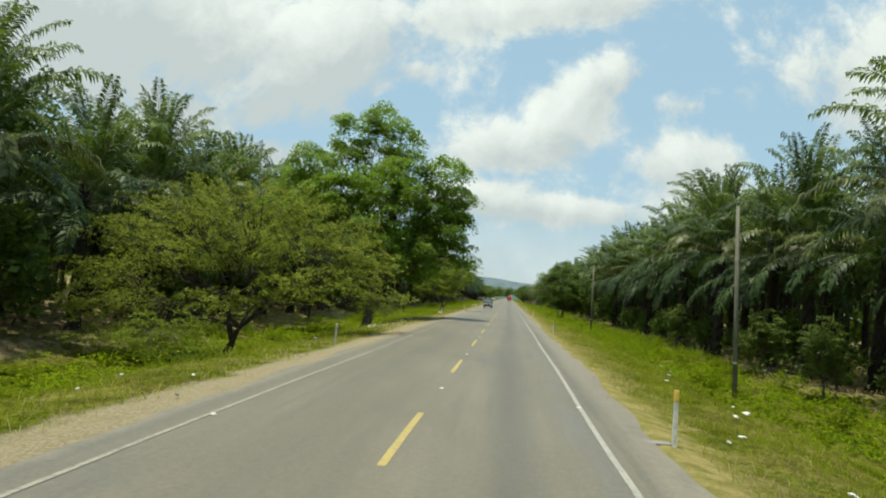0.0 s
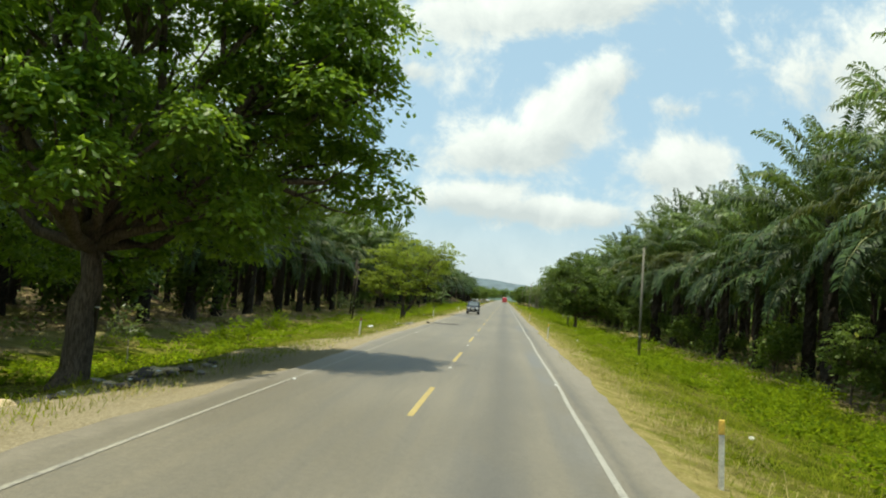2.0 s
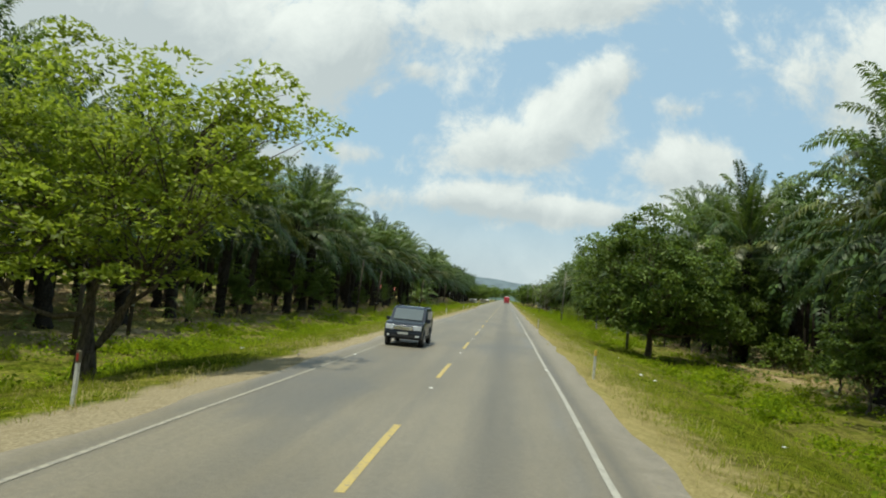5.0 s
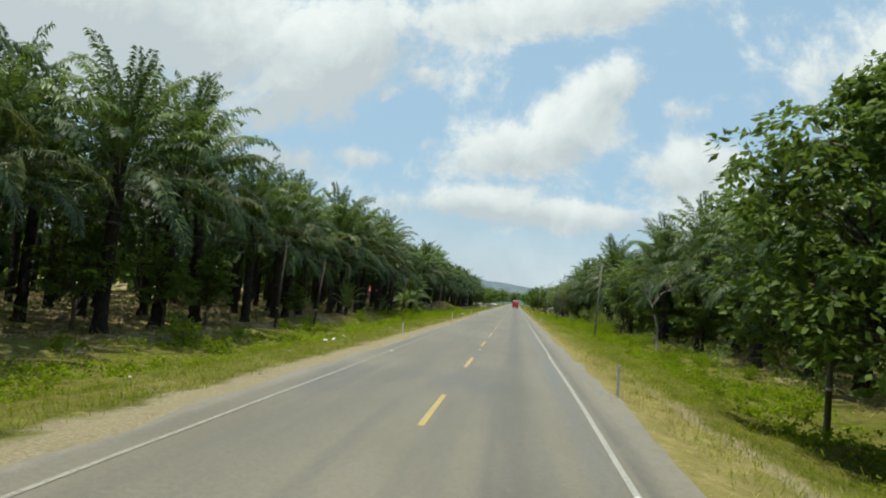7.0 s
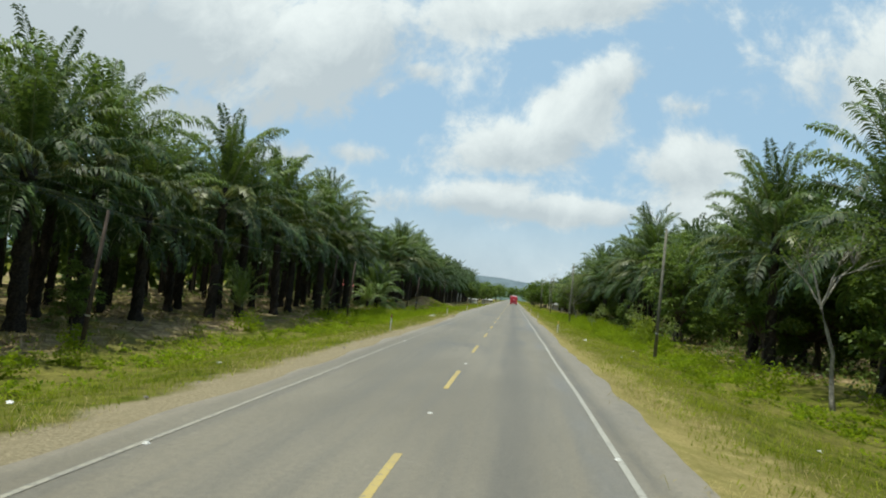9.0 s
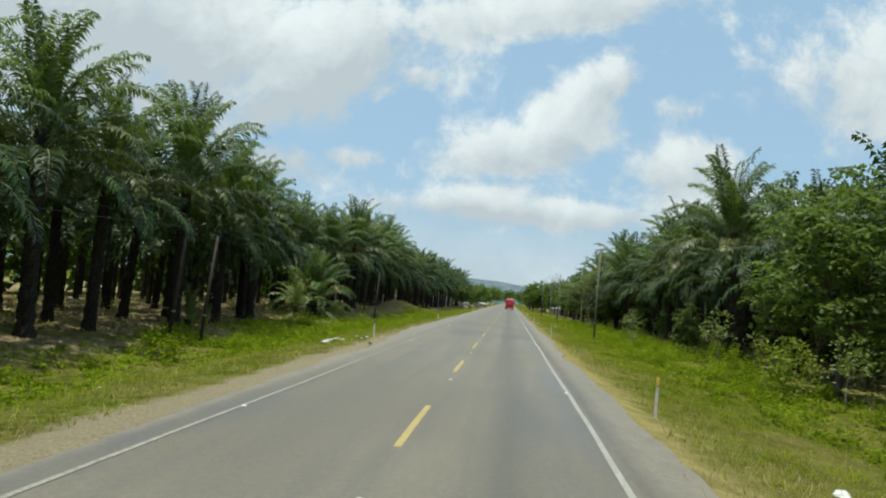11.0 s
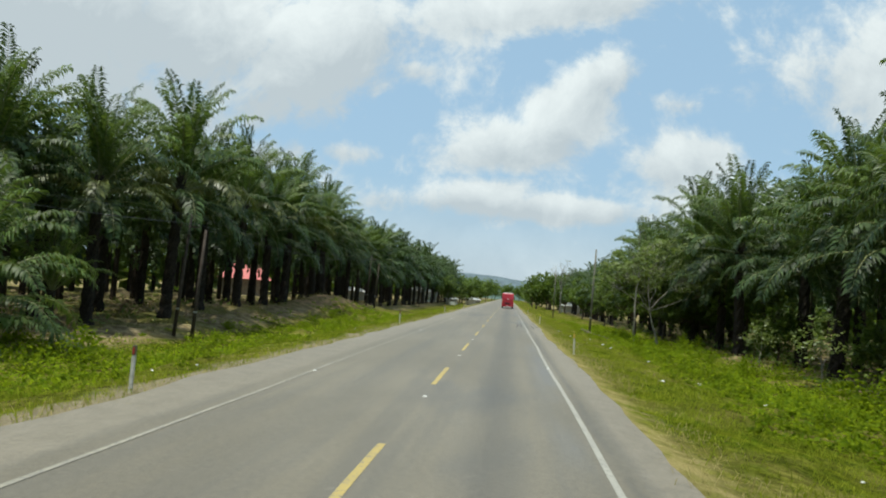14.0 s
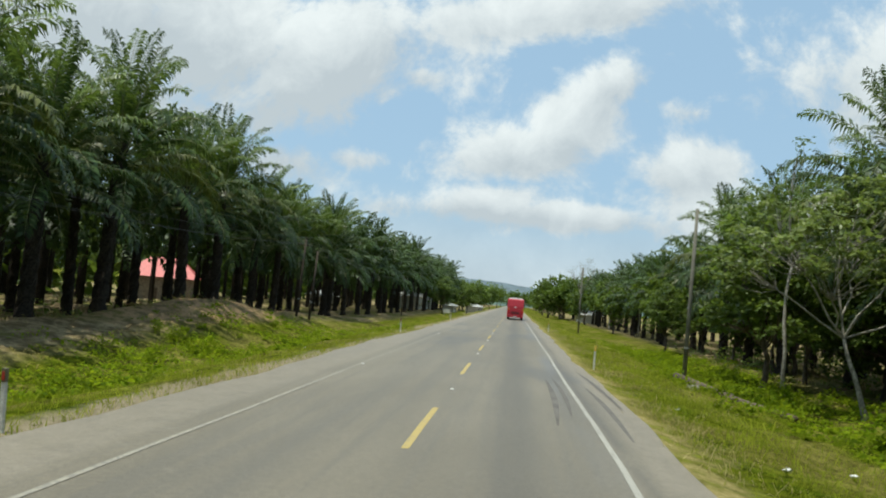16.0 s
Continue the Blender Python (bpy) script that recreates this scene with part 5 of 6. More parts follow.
def verge_plants():
    rng = np.random.default_rng(21)
    fall = lambda x, y: np.clip(1.2 - (np.abs(x) - 5) / 13, 0.1, 1)
    # mown grass, thick by the road
    for x0, x1, n in ((5.3, 17.0, 9500), (-17.0, -5.6, 7500)):
        feet = scatter(rng, n, x0, x1, -6, 430, lambda x, y: fall(x, y) * (0.35 + 0.65 * patchy(x, y, 0.5)))
        hum = 0.55 + 0.9 * patchy(feet[:, 0], feet[:, 1], 0.9, 6) * np.clip((np.abs(feet[:, 0]) - 4.5) / 4, 0.35, 1)
        v, t = blades(rng, feet, 9, 0.25, 0.011, 1.7, 0.36, hum)
        tagged(new("grass", tris_mesh("grass", v, t, GRASS)), "short bright green verge grass", "grass", kind="stuff")
    # close short turf between the tufts
    for x0, x1, n in ((5.0, 12.5, 170000), (-12.5, -5.6, 150000)):
        feet = scatter(rng, n, x0, x1, 2, 405, lambda x, y: np.clip(1.25 - (np.abs(x) - 5.4) / 8.0, 0.2, 1) * np.clip((np.abs(x) - 5.0) / 1.2, 0.1, 1) * (0.35 + 0.65 * patchy(x, y, 0.7, 8)))
        k = len(feet)
        a, h = rng.uniform(0, 2 * math.pi, k), rng.uniform(0.07, 0.24, k) * (0.6 + 0.8 * patchy(feet[:, 0], feet[:, 1], 1.1, 4))
        side = np.stack([np.cos(a), np.sin(a), np.zeros(k)], 1) * 0.011
        tip = np.stack([-np.sin(a) * h * 0.7 + rng.normal(0, 0.03, k), np.cos(a) * h * 0.7, h], 1)
        v = np.stack([feet - side, feet + side, feet + tip], 1).reshape(-1, 3)
        tagged(new("turf", tris_mesh("turf", v, np.arange(k * 3).reshape(-1, 3), GRASS)), "close short green turf along the road verge", "grass", kind="stuff")
    # dry tufts at the asphalt edge
    for x0, x1, n in ((4.7, 8.0, 9500), (-7.0, -5.3, 4600)):
        feet = scatter(rng, n, x0, x1, -6, 430, lambda x, y: np.clip(1.2 - np.abs(np.abs(x) - 5.6) / (1.5 - 0.7 * smooth01((y - 270) / 30)), 0, 1) * patchy(x, y, 0.3, 2))
        v, t = blades(rng, feet, 9, 0.25, 0.006, 1.6)
        tagged(new("dry_grass", tris_mesh("dry_grass", v, t, GRASS_DRY)), "straw-coloured dry grass along the asphalt edge", "grass", kind="stuff")
    # thin straw seed heads through the mown grass
    for x0, x1, n in ((6.4, 13.0, 3200), (-13.0, -6.2, 3000)):
        feet = scatter(rng, n, x0, x1, -6, 430, lambda x, y: np.clip(1.1 - (np.abs(x) - 6.4) / 7.0, 0.1, 1) * np.clip(patchy(x, y, 0.23, 11) * 2.2 - 0.85 + 0.45 * smooth01((y - 120) / 50) * smooth01((290 - y) / 40) - 0.3 * smooth01((y - 280) / 30), 0, 1))
        v, t = blades(rng, feet, 5, 0.2, 0.004, 1.7, 0.3)
        tagged(new("dry_grass", tris_mesh("dry_grass", v, t, GRASS_DRY)), "sparse straw-coloured stalks among the verge grass", "grass", kind="stuff")
    # rank leafy weeds in the ditches: low mounds of leaves, some knee-high, some chest-high
    for x0, x1, y0, y1, n, mid, half, high in ((8.6, 23.5, -6, 425, 9600, 16.4, 6.2, 1.0), (-23.5, -10.0, -6, 425, 7200, 17.0, 5.4, 1.0), (-25.0, -13.0, 284, 340, 1700, 19.0, 6.5, 1.45),
                                               (-23.0, -12.5, 140, 178, 900, 18.0, 5.5, 1.25), (13.0, 24.5, 304, 352, 800, 19.0, 6.0, 1.2), (12.5, 22.0, 62, 112, 800, 17.0, 5.0, 1.25),
                                               (8.6, 15.0, 290, 425, 700, 12.0, 4.0, 0.55), (-15.0, -8.2, 300, 425, 1300, 11.5, 3.6, 0.6)):
        feet = scatter(rng, n, x0, x1, y0, y1, lambda x, y: np.clip(1.25 - np.abs(np.abs(x) - mid) / half, 0, 1) * np.clip(patchy(x, y, 0.31, 5) * 2.1 - 0.3 - 0.35 * smooth01((y - 120) / 50) * smooth01((290 - y) / 40), 0.06, 1))
        big = high * (0.22 + 0.9 * rng.random(len(feet)) ** 2.2 * (0.3 + patchy(feet[:, 0], feet[:, 1], 0.55, 3)))
        per = 36
        d = rng.normal(0, 1, (len(feet) * per, 3))
        d[:, 2] = np.abs(d[:, 2]) * 0.9
        d /= np.linalg.norm(d, axis=1)[:, None]
        r = np.repeat(big, per)[:, None] * rng.uniform(0.5, 1.15, (len(d), 1))
        c = np.repeat(feet, per, axis=0) + d * r * np.array([1.2, 1.2, 0.85]) + np.array([0, 0, 0.04])
        v, t = leaves(rng, c, 0.21, 0.115, 0.35, 0.1, d)
        tagged(new("weeds", tris_mesh("weeds", v, t, WEED)), "rank bright green leafy weeds in the ditch", "weeds", kind="stuff")
    # litter of dead fronds under the palms
    feet = np.concatenate([scatter(rng, 2600, -60, -23, 0, 440, lambda x, y: np.clip(patchy(x, y, 0.4, 1) * 1.6 - 0.3, 0, 1)), scatter(rng, 1300, 22.5, 45, 0, 440, lambda x, y: np.clip(patchy(x, y, 0.4, 4) * 1.6 - 0.3, 0, 1))])
    c = np.repeat(feet, 12, axis=0)
    heap = np.repeat(rng.uniform(0.2, 1.0, len(feet)) ** 2, 12)
    c = c + np.stack([rng.normal(0, 0.6, len(c)), rng.normal(0, 1.0, len(c)), np.abs(rng.normal(0.05, 0.42, len(c))) * heap], 1)
    v, t = leaves(rng, c, 0.9, 0.12, 0.8)
    tagged(new("dead_fronds", tris_mesh("dead_fronds", v, t, DEAD_LEAF)), "brown dry palm fronds littering the plantation floor", "leaf litter", kind="stuff")
    # dry tussocks on the plantation floor
    feet = np.concatenate([scatter(rng, 6500, -42, -19.5, 0, 420, lambda x, y: np.clip(1.15 - (-x - 20) / 20, 0, 1) * np.clip(patchy(x, y, 0.45, 13) * 2.0 - 0.5, 0.05, 1)), scatter(rng, 3000, 19.5, 34, 0, 420, lambda x, y: np.clip(patchy(x, y, 0.45, 14) * 2.0 - 0.5, 0.05, 1))])
    v, t = blades(rng, feet, 14, 0.42, 0.02, 1.3, 0.42, 0.5 + patchy(feet[:, 0], feet[:, 1], 0.8, 1))
    tagged(new("tussocks", tris_mesh("tussocks", v, t, GRASS_OLIVE)), "dry olive grass tussocks under the palms", "grass", kind="stuff")
    # dark low growth between the trunks
    feet = np.concatenate([scatter(rng, 2200, -58, -25, 0, 440, lambda x, y: np.clip(patchy(x, y, 0.3, 7) * 2 - 0.8, 0, 1)), scatter(rng, 4200, 20.5, 44, 0, 440, lambda x, y: np.clip(patchy(x, y, 0.3, 9) * 2 - 0.6, 0, 1))])
    c = np.repeat(feet, 14, axis=0)
    c = c + np.stack([rng.normal(0, 0.5, len(c)), rng.normal(0, 0.5, len(c)), 0.1 + np.abs(rng.normal(0, 0.5, len(c))) * np.repeat(0.7 + 1.3 * patchy(feet[:, 0], feet[:, 1], 0.6, 2) * (feet[:, 0] > 0), 14)], 1)
    v, t = leaves(rng, c, 0.36, 0.2, 0.6)
    tagged(new("undergrowth", tris_mesh("undergrowth", v, t, LEAF_PLAIN)), "dark green undergrowth between the palm trunks", "undergrowth", kind="stuff")


verge_plants()


def bushes():
    rng = np.random.default_rng(33)
    bush = build_tree("bush", "leafy green bush among roadside weeds", 121, [(0, 0, 0.8, 0.9, 0.9, 0.7), (0.5, -0.3, 0.5, 0.7, 0.6, 0.5), (-0.5, 0.3, 0.6, 0.7, 0.7, 0.5)],
                      (0, 0, 0.3), 0.035, WEED, BARK, 22, 16, 0.17, 0.2, twigs=0)
    spots = [(17.6, 18), (15.5, 31), (19, 46), (16.5, 62), (18.2, 83), (15.2, 96), (19.6, 104), (17, 120), (18.6, 139), (14.8, 152), (11.5, 188), (13.2, 199), (15.0, 186.5), (18.6, 216), (16.4, 238), (15.2, 262), (17.8, 283),
             (19.4, 295), (21.0, 305), (17.2, 322), (16.6, 331), (18.5, 337), (14.6, 372), (19.8, 376), (16.2, 396), (15.0, 410), (-18.5, 22), (-20.5, 52), (-17.2, 96), (-20, 112), (-18.8, 176), (-20.6, 199), (-18.4, 222), (-20.4, 254), (-17.2, 276), (-19.4, 300),
             (-21.0, 318), (-18.6, 336), (-15.4, 372), (-17.0, 388), (-14.6, 402)]
    for i, (x, y) in enumerate(spots):
        ob = bush if i == 0 else copy_thing(bush, pose(0, 0, 0))
        stand(ob, x, y, rng.uniform(0, 360), rng.uniform(0.7, 1.5))
        tagged(ob, group="roadside bushes")
    for i in range(110):
        side = 1 if i % 5 < 3 else -1
        ob = copy_thing(bush, pose(0, 0, 0))
        stand(ob, side * rng.uniform(*((12.0, 20.5) if side > 0 else (14.5, 22.5))), rng.uniform(14, 410), rng.uniform(0, 360), rng.uniform(0.45, 1.05))


bushes()


# ---- roadside furniture ----
def delineators():
    """Slim white roadside posts; those facing us on the right wear a yellow band, on the left a dark one with a red reflector."""
    def make(right):
        post = new("delineator_post")
        part("shaft", box_bm(-0.038, -0.03, -0.35, 0.038, 0.03, 0.80, 0.010), POST_WHITE, post)
        part("band", box_bm(-0.041, -0.033, 0.80, 0.041, 0.033, 1.02, 0.010), POST_YELLOW if right else POST_DARK, post, "yellow painted top" if right else "dark band")
        part("reflector", box_bm(-0.024, -0.039, 0.83, 0.024, -0.032, 0.97), POST_YELLOW if right else POST_RED, post)
        return tagged(post, "slim white roadside post with yellow top" if right else "slim white roadside post with dark band and red reflector", "roadside post", "roadside posts")
    grey = new("delineator_post")
    part("shaft", box_bm(-0.042, -0.035, -0.35, 0.042, 0.035, 0.92, 0.010), POST_GREY, grey)
    tagged(grey, "worn grey roadside post that has lost its paint", "roadside post", "roadside posts")
    grey.matrix_basis = pose(4.76, 174.1, at_ground(4.76, 174.1, 0.02), 1, -1, 6)
    copy_thing(grey, pose(-5.8, 30.5, at_ground(-5.8, 30.5, 0.02), 1, 2, 3))
    rng = np.random.default_rng(4)
    spots = {True: [(4.78, 13.7), (5.1, 55.1), (4.86, 94.5), (5.0, 135), (5.45, 257), (5.2, 297.6), (5.2, 339), (5.25, 378.8), (5.2, 420)],
             False: [(-6.1, 82.5), (-6.0, 122), (-5.6, 159.8), (-5.7, 199.5), (-6.0, 240), (-6.1, 279.6), (-6.2, 318), (-6.3, 357), (-6.4, 397), (-6.4, 437)]}
    for right, places in spots.items():
        proto = make(right)
        for i, (x, y) in enumerate(places):
            m = pose(x, y, at_ground(x, y, 0.02), rng.normal(0, 1.5), rng.normal(0, 2), rng.normal(0, 8))
            if i == 0:
                proto.matrix_basis = m
            else:
                copy_thing(proto, m)
    # concrete footing slab by the nearest post
    slab = part("footing_slab", box_bm(-0.34, -0.15, -0.1, 0.34, 0.15, 0.02, 0.02), ROCK, None)
    slab.matrix_basis = pose(4.40, 13.8, -0.045, 0, 0, 8)
    tagged(slab, "flat worn concrete slab at the asphalt edge", "slab")


delineators()


def utility_poles():
    def make(high, mat, label, arm):
        pole = new("utility_pole")
        v, f = [], []
        tube(v, f, [(0, 0, -0.6), (0, 0, high * 0.5), (0, 0, high)], [0.135, 0.112, 0.09], 12)
        under("shaft", mesh_of("shaft", v, f, mat, smooth=True), pole)
        if arm:
            part("crossarm", box_bm(-0.75, -0.05, high - 0.75, 0.75, 0.05, high - 0.63, 0.01), mat, pole)
            for dx in (-0.65, 0.0, 0.65):
                v, f = [], []
                z = high - 0.63 if dx else high
                tube(v, f, [(dx, 0, z), (dx, 0, z + 0.06), (dx, 0, z + 0.07), (dx, 0, z + 0.17)], [0.02, 0.02, 0.055, 0.035], 8)
                under("insulator", mesh_of("insulator", v, f, CERAMIC), pole)
        v, f = [], []
        tube(v, f, [(0, 0, 1.9), (0, 0, 2.0)], [0.132, 0.132], 12)
        under("band", mesh_of("band", v, f, METAL), pole)
        return tagged(pole, label, "utility pole", "utility poles")
    right = make(10.2, WOOD_POLE, "tall weathered grey wooden pole standing in the grass", False)
    left = make(8.6, DARK_POLE, "dark wooden power pole before the palms", True)
    brace = make(7.6, DARK_POLE, "dark leaning wooden pole beside a power pole", False)
    tops = []
    for proto, places in ((right, [(13.6, 38.7, -2.2), (14.4, 111.5, -1.2), (14.0, 182, 0), (12.8, 252.8, 1.4), (11.5, 321.5, 0.5), (11.7, 389.6, 1.0), (11.7, 459, 0)]),
                          (left, [(-22.0, 153, 2), (-21.8, 221, 3), (-22.6, 288, 4), (-21.8, 352.3, 3), (-22.2, 423, 2), (-22.7, 500, 0), (-22.2, 84, 2), (-22.2, 14, 2)]),
                          (brace, [(-19.6, 143.5, 2), (-19.9, 287.2, 4), (-19.5, 350.2, 2), (-20.9, 423.6, 2), (-20.8, 231.2, 5)])):
        for i, (x, y, lean) in enumerate(places):
            m = pose(x, y, at_ground(x, y, 0.0), 0, lean, 0)
            if i == 0:
                proto.matrix_basis = m
            else:
                copy_thing(proto, m)
            if proto is left:
                tops.append((y, [m @ Vector((dx, 0, 8.6 - 0.46 + (0.63 if dx == 0 else 0))) for dx in (-0.65, 0.0, 0.65)]))
    tops.sort(key=lambda t: t[0])
    for (ya, a), (yb, b) in zip(tops, tops[1:]):
        for p, q in zip(a, b):
            pts = [p.lerp(q, f) - Vector((0, 0, 1.1 * 4 * f * (1 - f))) for f in np.linspace(0, 1, 13)]
            v, fc = [], []
            tube(v, fc, pts, [0.012] * 13, 5, False)
            tagged(new("power_line", mesh_of("power_line", v, fc, WIRE)), "thin dark sagging wire between the power poles", "wire", "power lines")


utility_poles()


# ---- vehicles ----
RED = plain("red_coach_paint", (0.42, 0.022, 0.035), 0.3, grain=3, amount=0.08, bump=0)
WHITE_PAINT = plain("white_coach_roof", (0.72, 0.70, 0.68), 0.35, amount=0.06, bump=0)
GLASS_DARK = plain("tinted_glass", (0.05, 0.012, 0.016), 0.08, amount=0.05, bump=0)
# base colour lifted to paint in some of the reflected sky
GLASS_CAR = plain("car_window_glass", (0.09, 0.11, 0.115), 0.06, amount=0.05, bump=0)
TYRE, RIM = plain("tyre_rubber", (0.025, 0.025, 0.025), 0.8), plain("steel_rim", (0.35, 0.35, 0.36), 0.35, 0.8)
TAIL, AMBER = plain("tail_light_red", (0.45, 0.02, 0.02), 0.2, bump=0), plain("amber_lamp", (0.7, 0.28, 0.03), 0.2, bump=0)
CAR_PAINT = plain("dark_car_paint", (0.022, 0.026, 0.034), 0.22, 0.3, amount=0.06, bump=0)
HEADLIGHT, CHROME = plain("headlight_glass", (0.75, 0.77, 0.78), 0.1, bump=0), plain("chrome", (0.7, 0.7, 0.72), 0.15, 1.0, bump=0)
BLACK_TRIM, PLATE = plain("black_trim", (0.02, 0.02, 0.02), 0.6), plain("number_plate", (0.55, 0.55, 0.5), 0.5)


def wheel_at(parent, x, y, r, w):
    v, f = [], []
    tube(v, f, [(x - w / 2, y, r), (x - w / 2 + 0.03, y, r), (x + w / 2 - 0.03, y, r), (x + w / 2, y, r)], [r * 0.93, r, r, r * 0.93], 20)
    wheel = under("wheel", mesh_of("wheel", v, f, TYRE), parent, "black rubber tyre")
    v, f = [], []
    tube(v, f, [(x - w / 2 - 0.012, y, r), (x + w / 2 + 0.012, y, r)], [r * 0.58, r * 0.58], 16)
    under("rim", mesh_of("rim", v, f, RIM), wheel)


def profile_body(profile, half, tuck, round_off=0.0):
    """A body from a side outline (y, z), its flanks drawn in towards the roof."""
    bm = bmesh.new()
    rings = []
    for x in (-half, -half * 0.96, half * 0.96, half):
        ring = []
        for y, z in profile:
            edge = abs(x) > half * 0.97
            s = 1 - tuck * max(0.0, z - 1.0)
            ring.append(bm.verts.new((x * s, y * (0.985 if edge else 1.0), z - (0.03 if edge and z > 1 else 0))))
        rings.append(ring)
    n = len(profile)
    for a, b in zip(rings, rings[1:]):
        for i in range(n):
            bm.faces.new((a[i], a[(i + 1) % n], b[(i + 1) % n], b[i]))
    bm.faces.new(rings[0][::-1]), bm.faces.new(rings[-1])
    bmesh.ops.recalc_face_normals(bm, faces=bm.faces)
    if round_off:
        bmesh.ops.bevel(bm, geom=bm.edges[:], offset=round_off, segments=2, affect="EDGES", profile=0.6, clamp_overlap=True)
    return bm


def build_bus(x, y):
    """A coach seen from behind; its rear is at y = 0, its nose ahead."""
    bus = new("coach_bus")
    outline = [(0.10, 0.42), (0.0, 0.75), (0.0, 2.1), (0.14, 3.0), (0.34, 3.16), (10.6, 3.16), (11.2, 2.7), (11.4, 1.4), (11.4, 0.45), (9.6, 0.38), (2.4, 0.38)]
    part("body", profile_body(outline, 1.25, 0.02), RED, bus, "red painted coach body")
    roof = bmesh.new()
    bmesh.ops.create_cube(roof, size=1.0)
    bmesh.ops.scale(roof, vec=(2.26, 9.9, 0.26), verts=roof.verts)
    bmesh.ops.translate(roof, vec=(0, 5.45, 3.22), verts=roof.verts)
    bmesh.ops.bevel(roof, geom=roof.edges[:], offset=0.1, segments=3, affect="EDGES")
    part("roof", roof, WHITE_PAINT, bus, "white roof cap")
    part("rear_window", box_bm(-0.98, -0.03, 0, 0.98, 0.03, 0.86, 0.03), GLASS_DARK, bus, "dark red-tinted rear window", m=pose(0, 0.055, 2.08, -9))
    part("bumper", box_bm(-1.22, -0.10, 0.40, 1.22, 0.14, 0.72, 0.05), RED, bus)
    part("engine_hatch", box_bm(-0.85, -0.035, 0.85, 0.85, 0.03, 1.75, 0.02), RED, bus)
    for k in range(5):
        part("vent_slat", box_bm(-0.6, -0.05, 0.95 + 0.07 * k, 0.6, -0.034, 0.985 + 0.07 * k), BLACK_TRIM, bus)
    for s in (-1, 1):
        part("tail_light", box_bm(s * 1.06 - 0.1, -0.035, 0.95, s * 1.06 + 0.1, 0.04, 1.55, 0.02), TAIL, bus)
        part("indicator", box_bm(s * 1.06 - 0.09, -0.035, 1.58, s * 1.06 + 0.09, 0.04, 1.72, 0.02), AMBER, bus)
        for k in range(7):
            part("side_window", box_bm(s * 1.235 - 0.012, 0.8 + k * 1.42, 1.75, s * 1.235 + 0.012, 2.1 + k * 1.42, 2.62, 0.01), GLASS_DARK, bus)
        part("mirror", box_bm(s * 1.45 - 0.1, 11.2, 2.0, s * 1.45 + 0.1, 11.35, 2.5, 0.03), BLACK_TRIM, bus)
        for wy in (2.6, 8.9):
            wheel_at(bus, s * 1.06, wy, 0.5, 0.32)
    part("badge", box_bm(-0.14, -0.05, 1.86, 0.14, -0.03, 2.02, 0.02), WHITE_PAINT, bus, "small white badge")
    part("number_plate", box_bm(-0.2, -0.125, 0.5, 0.2, -0.10, 0.62), PLATE, bus)
    bus.matrix_basis = pose(x, y, 0)
    tagged(bus, "red coach bus with white roof driving in the lane", "bus")


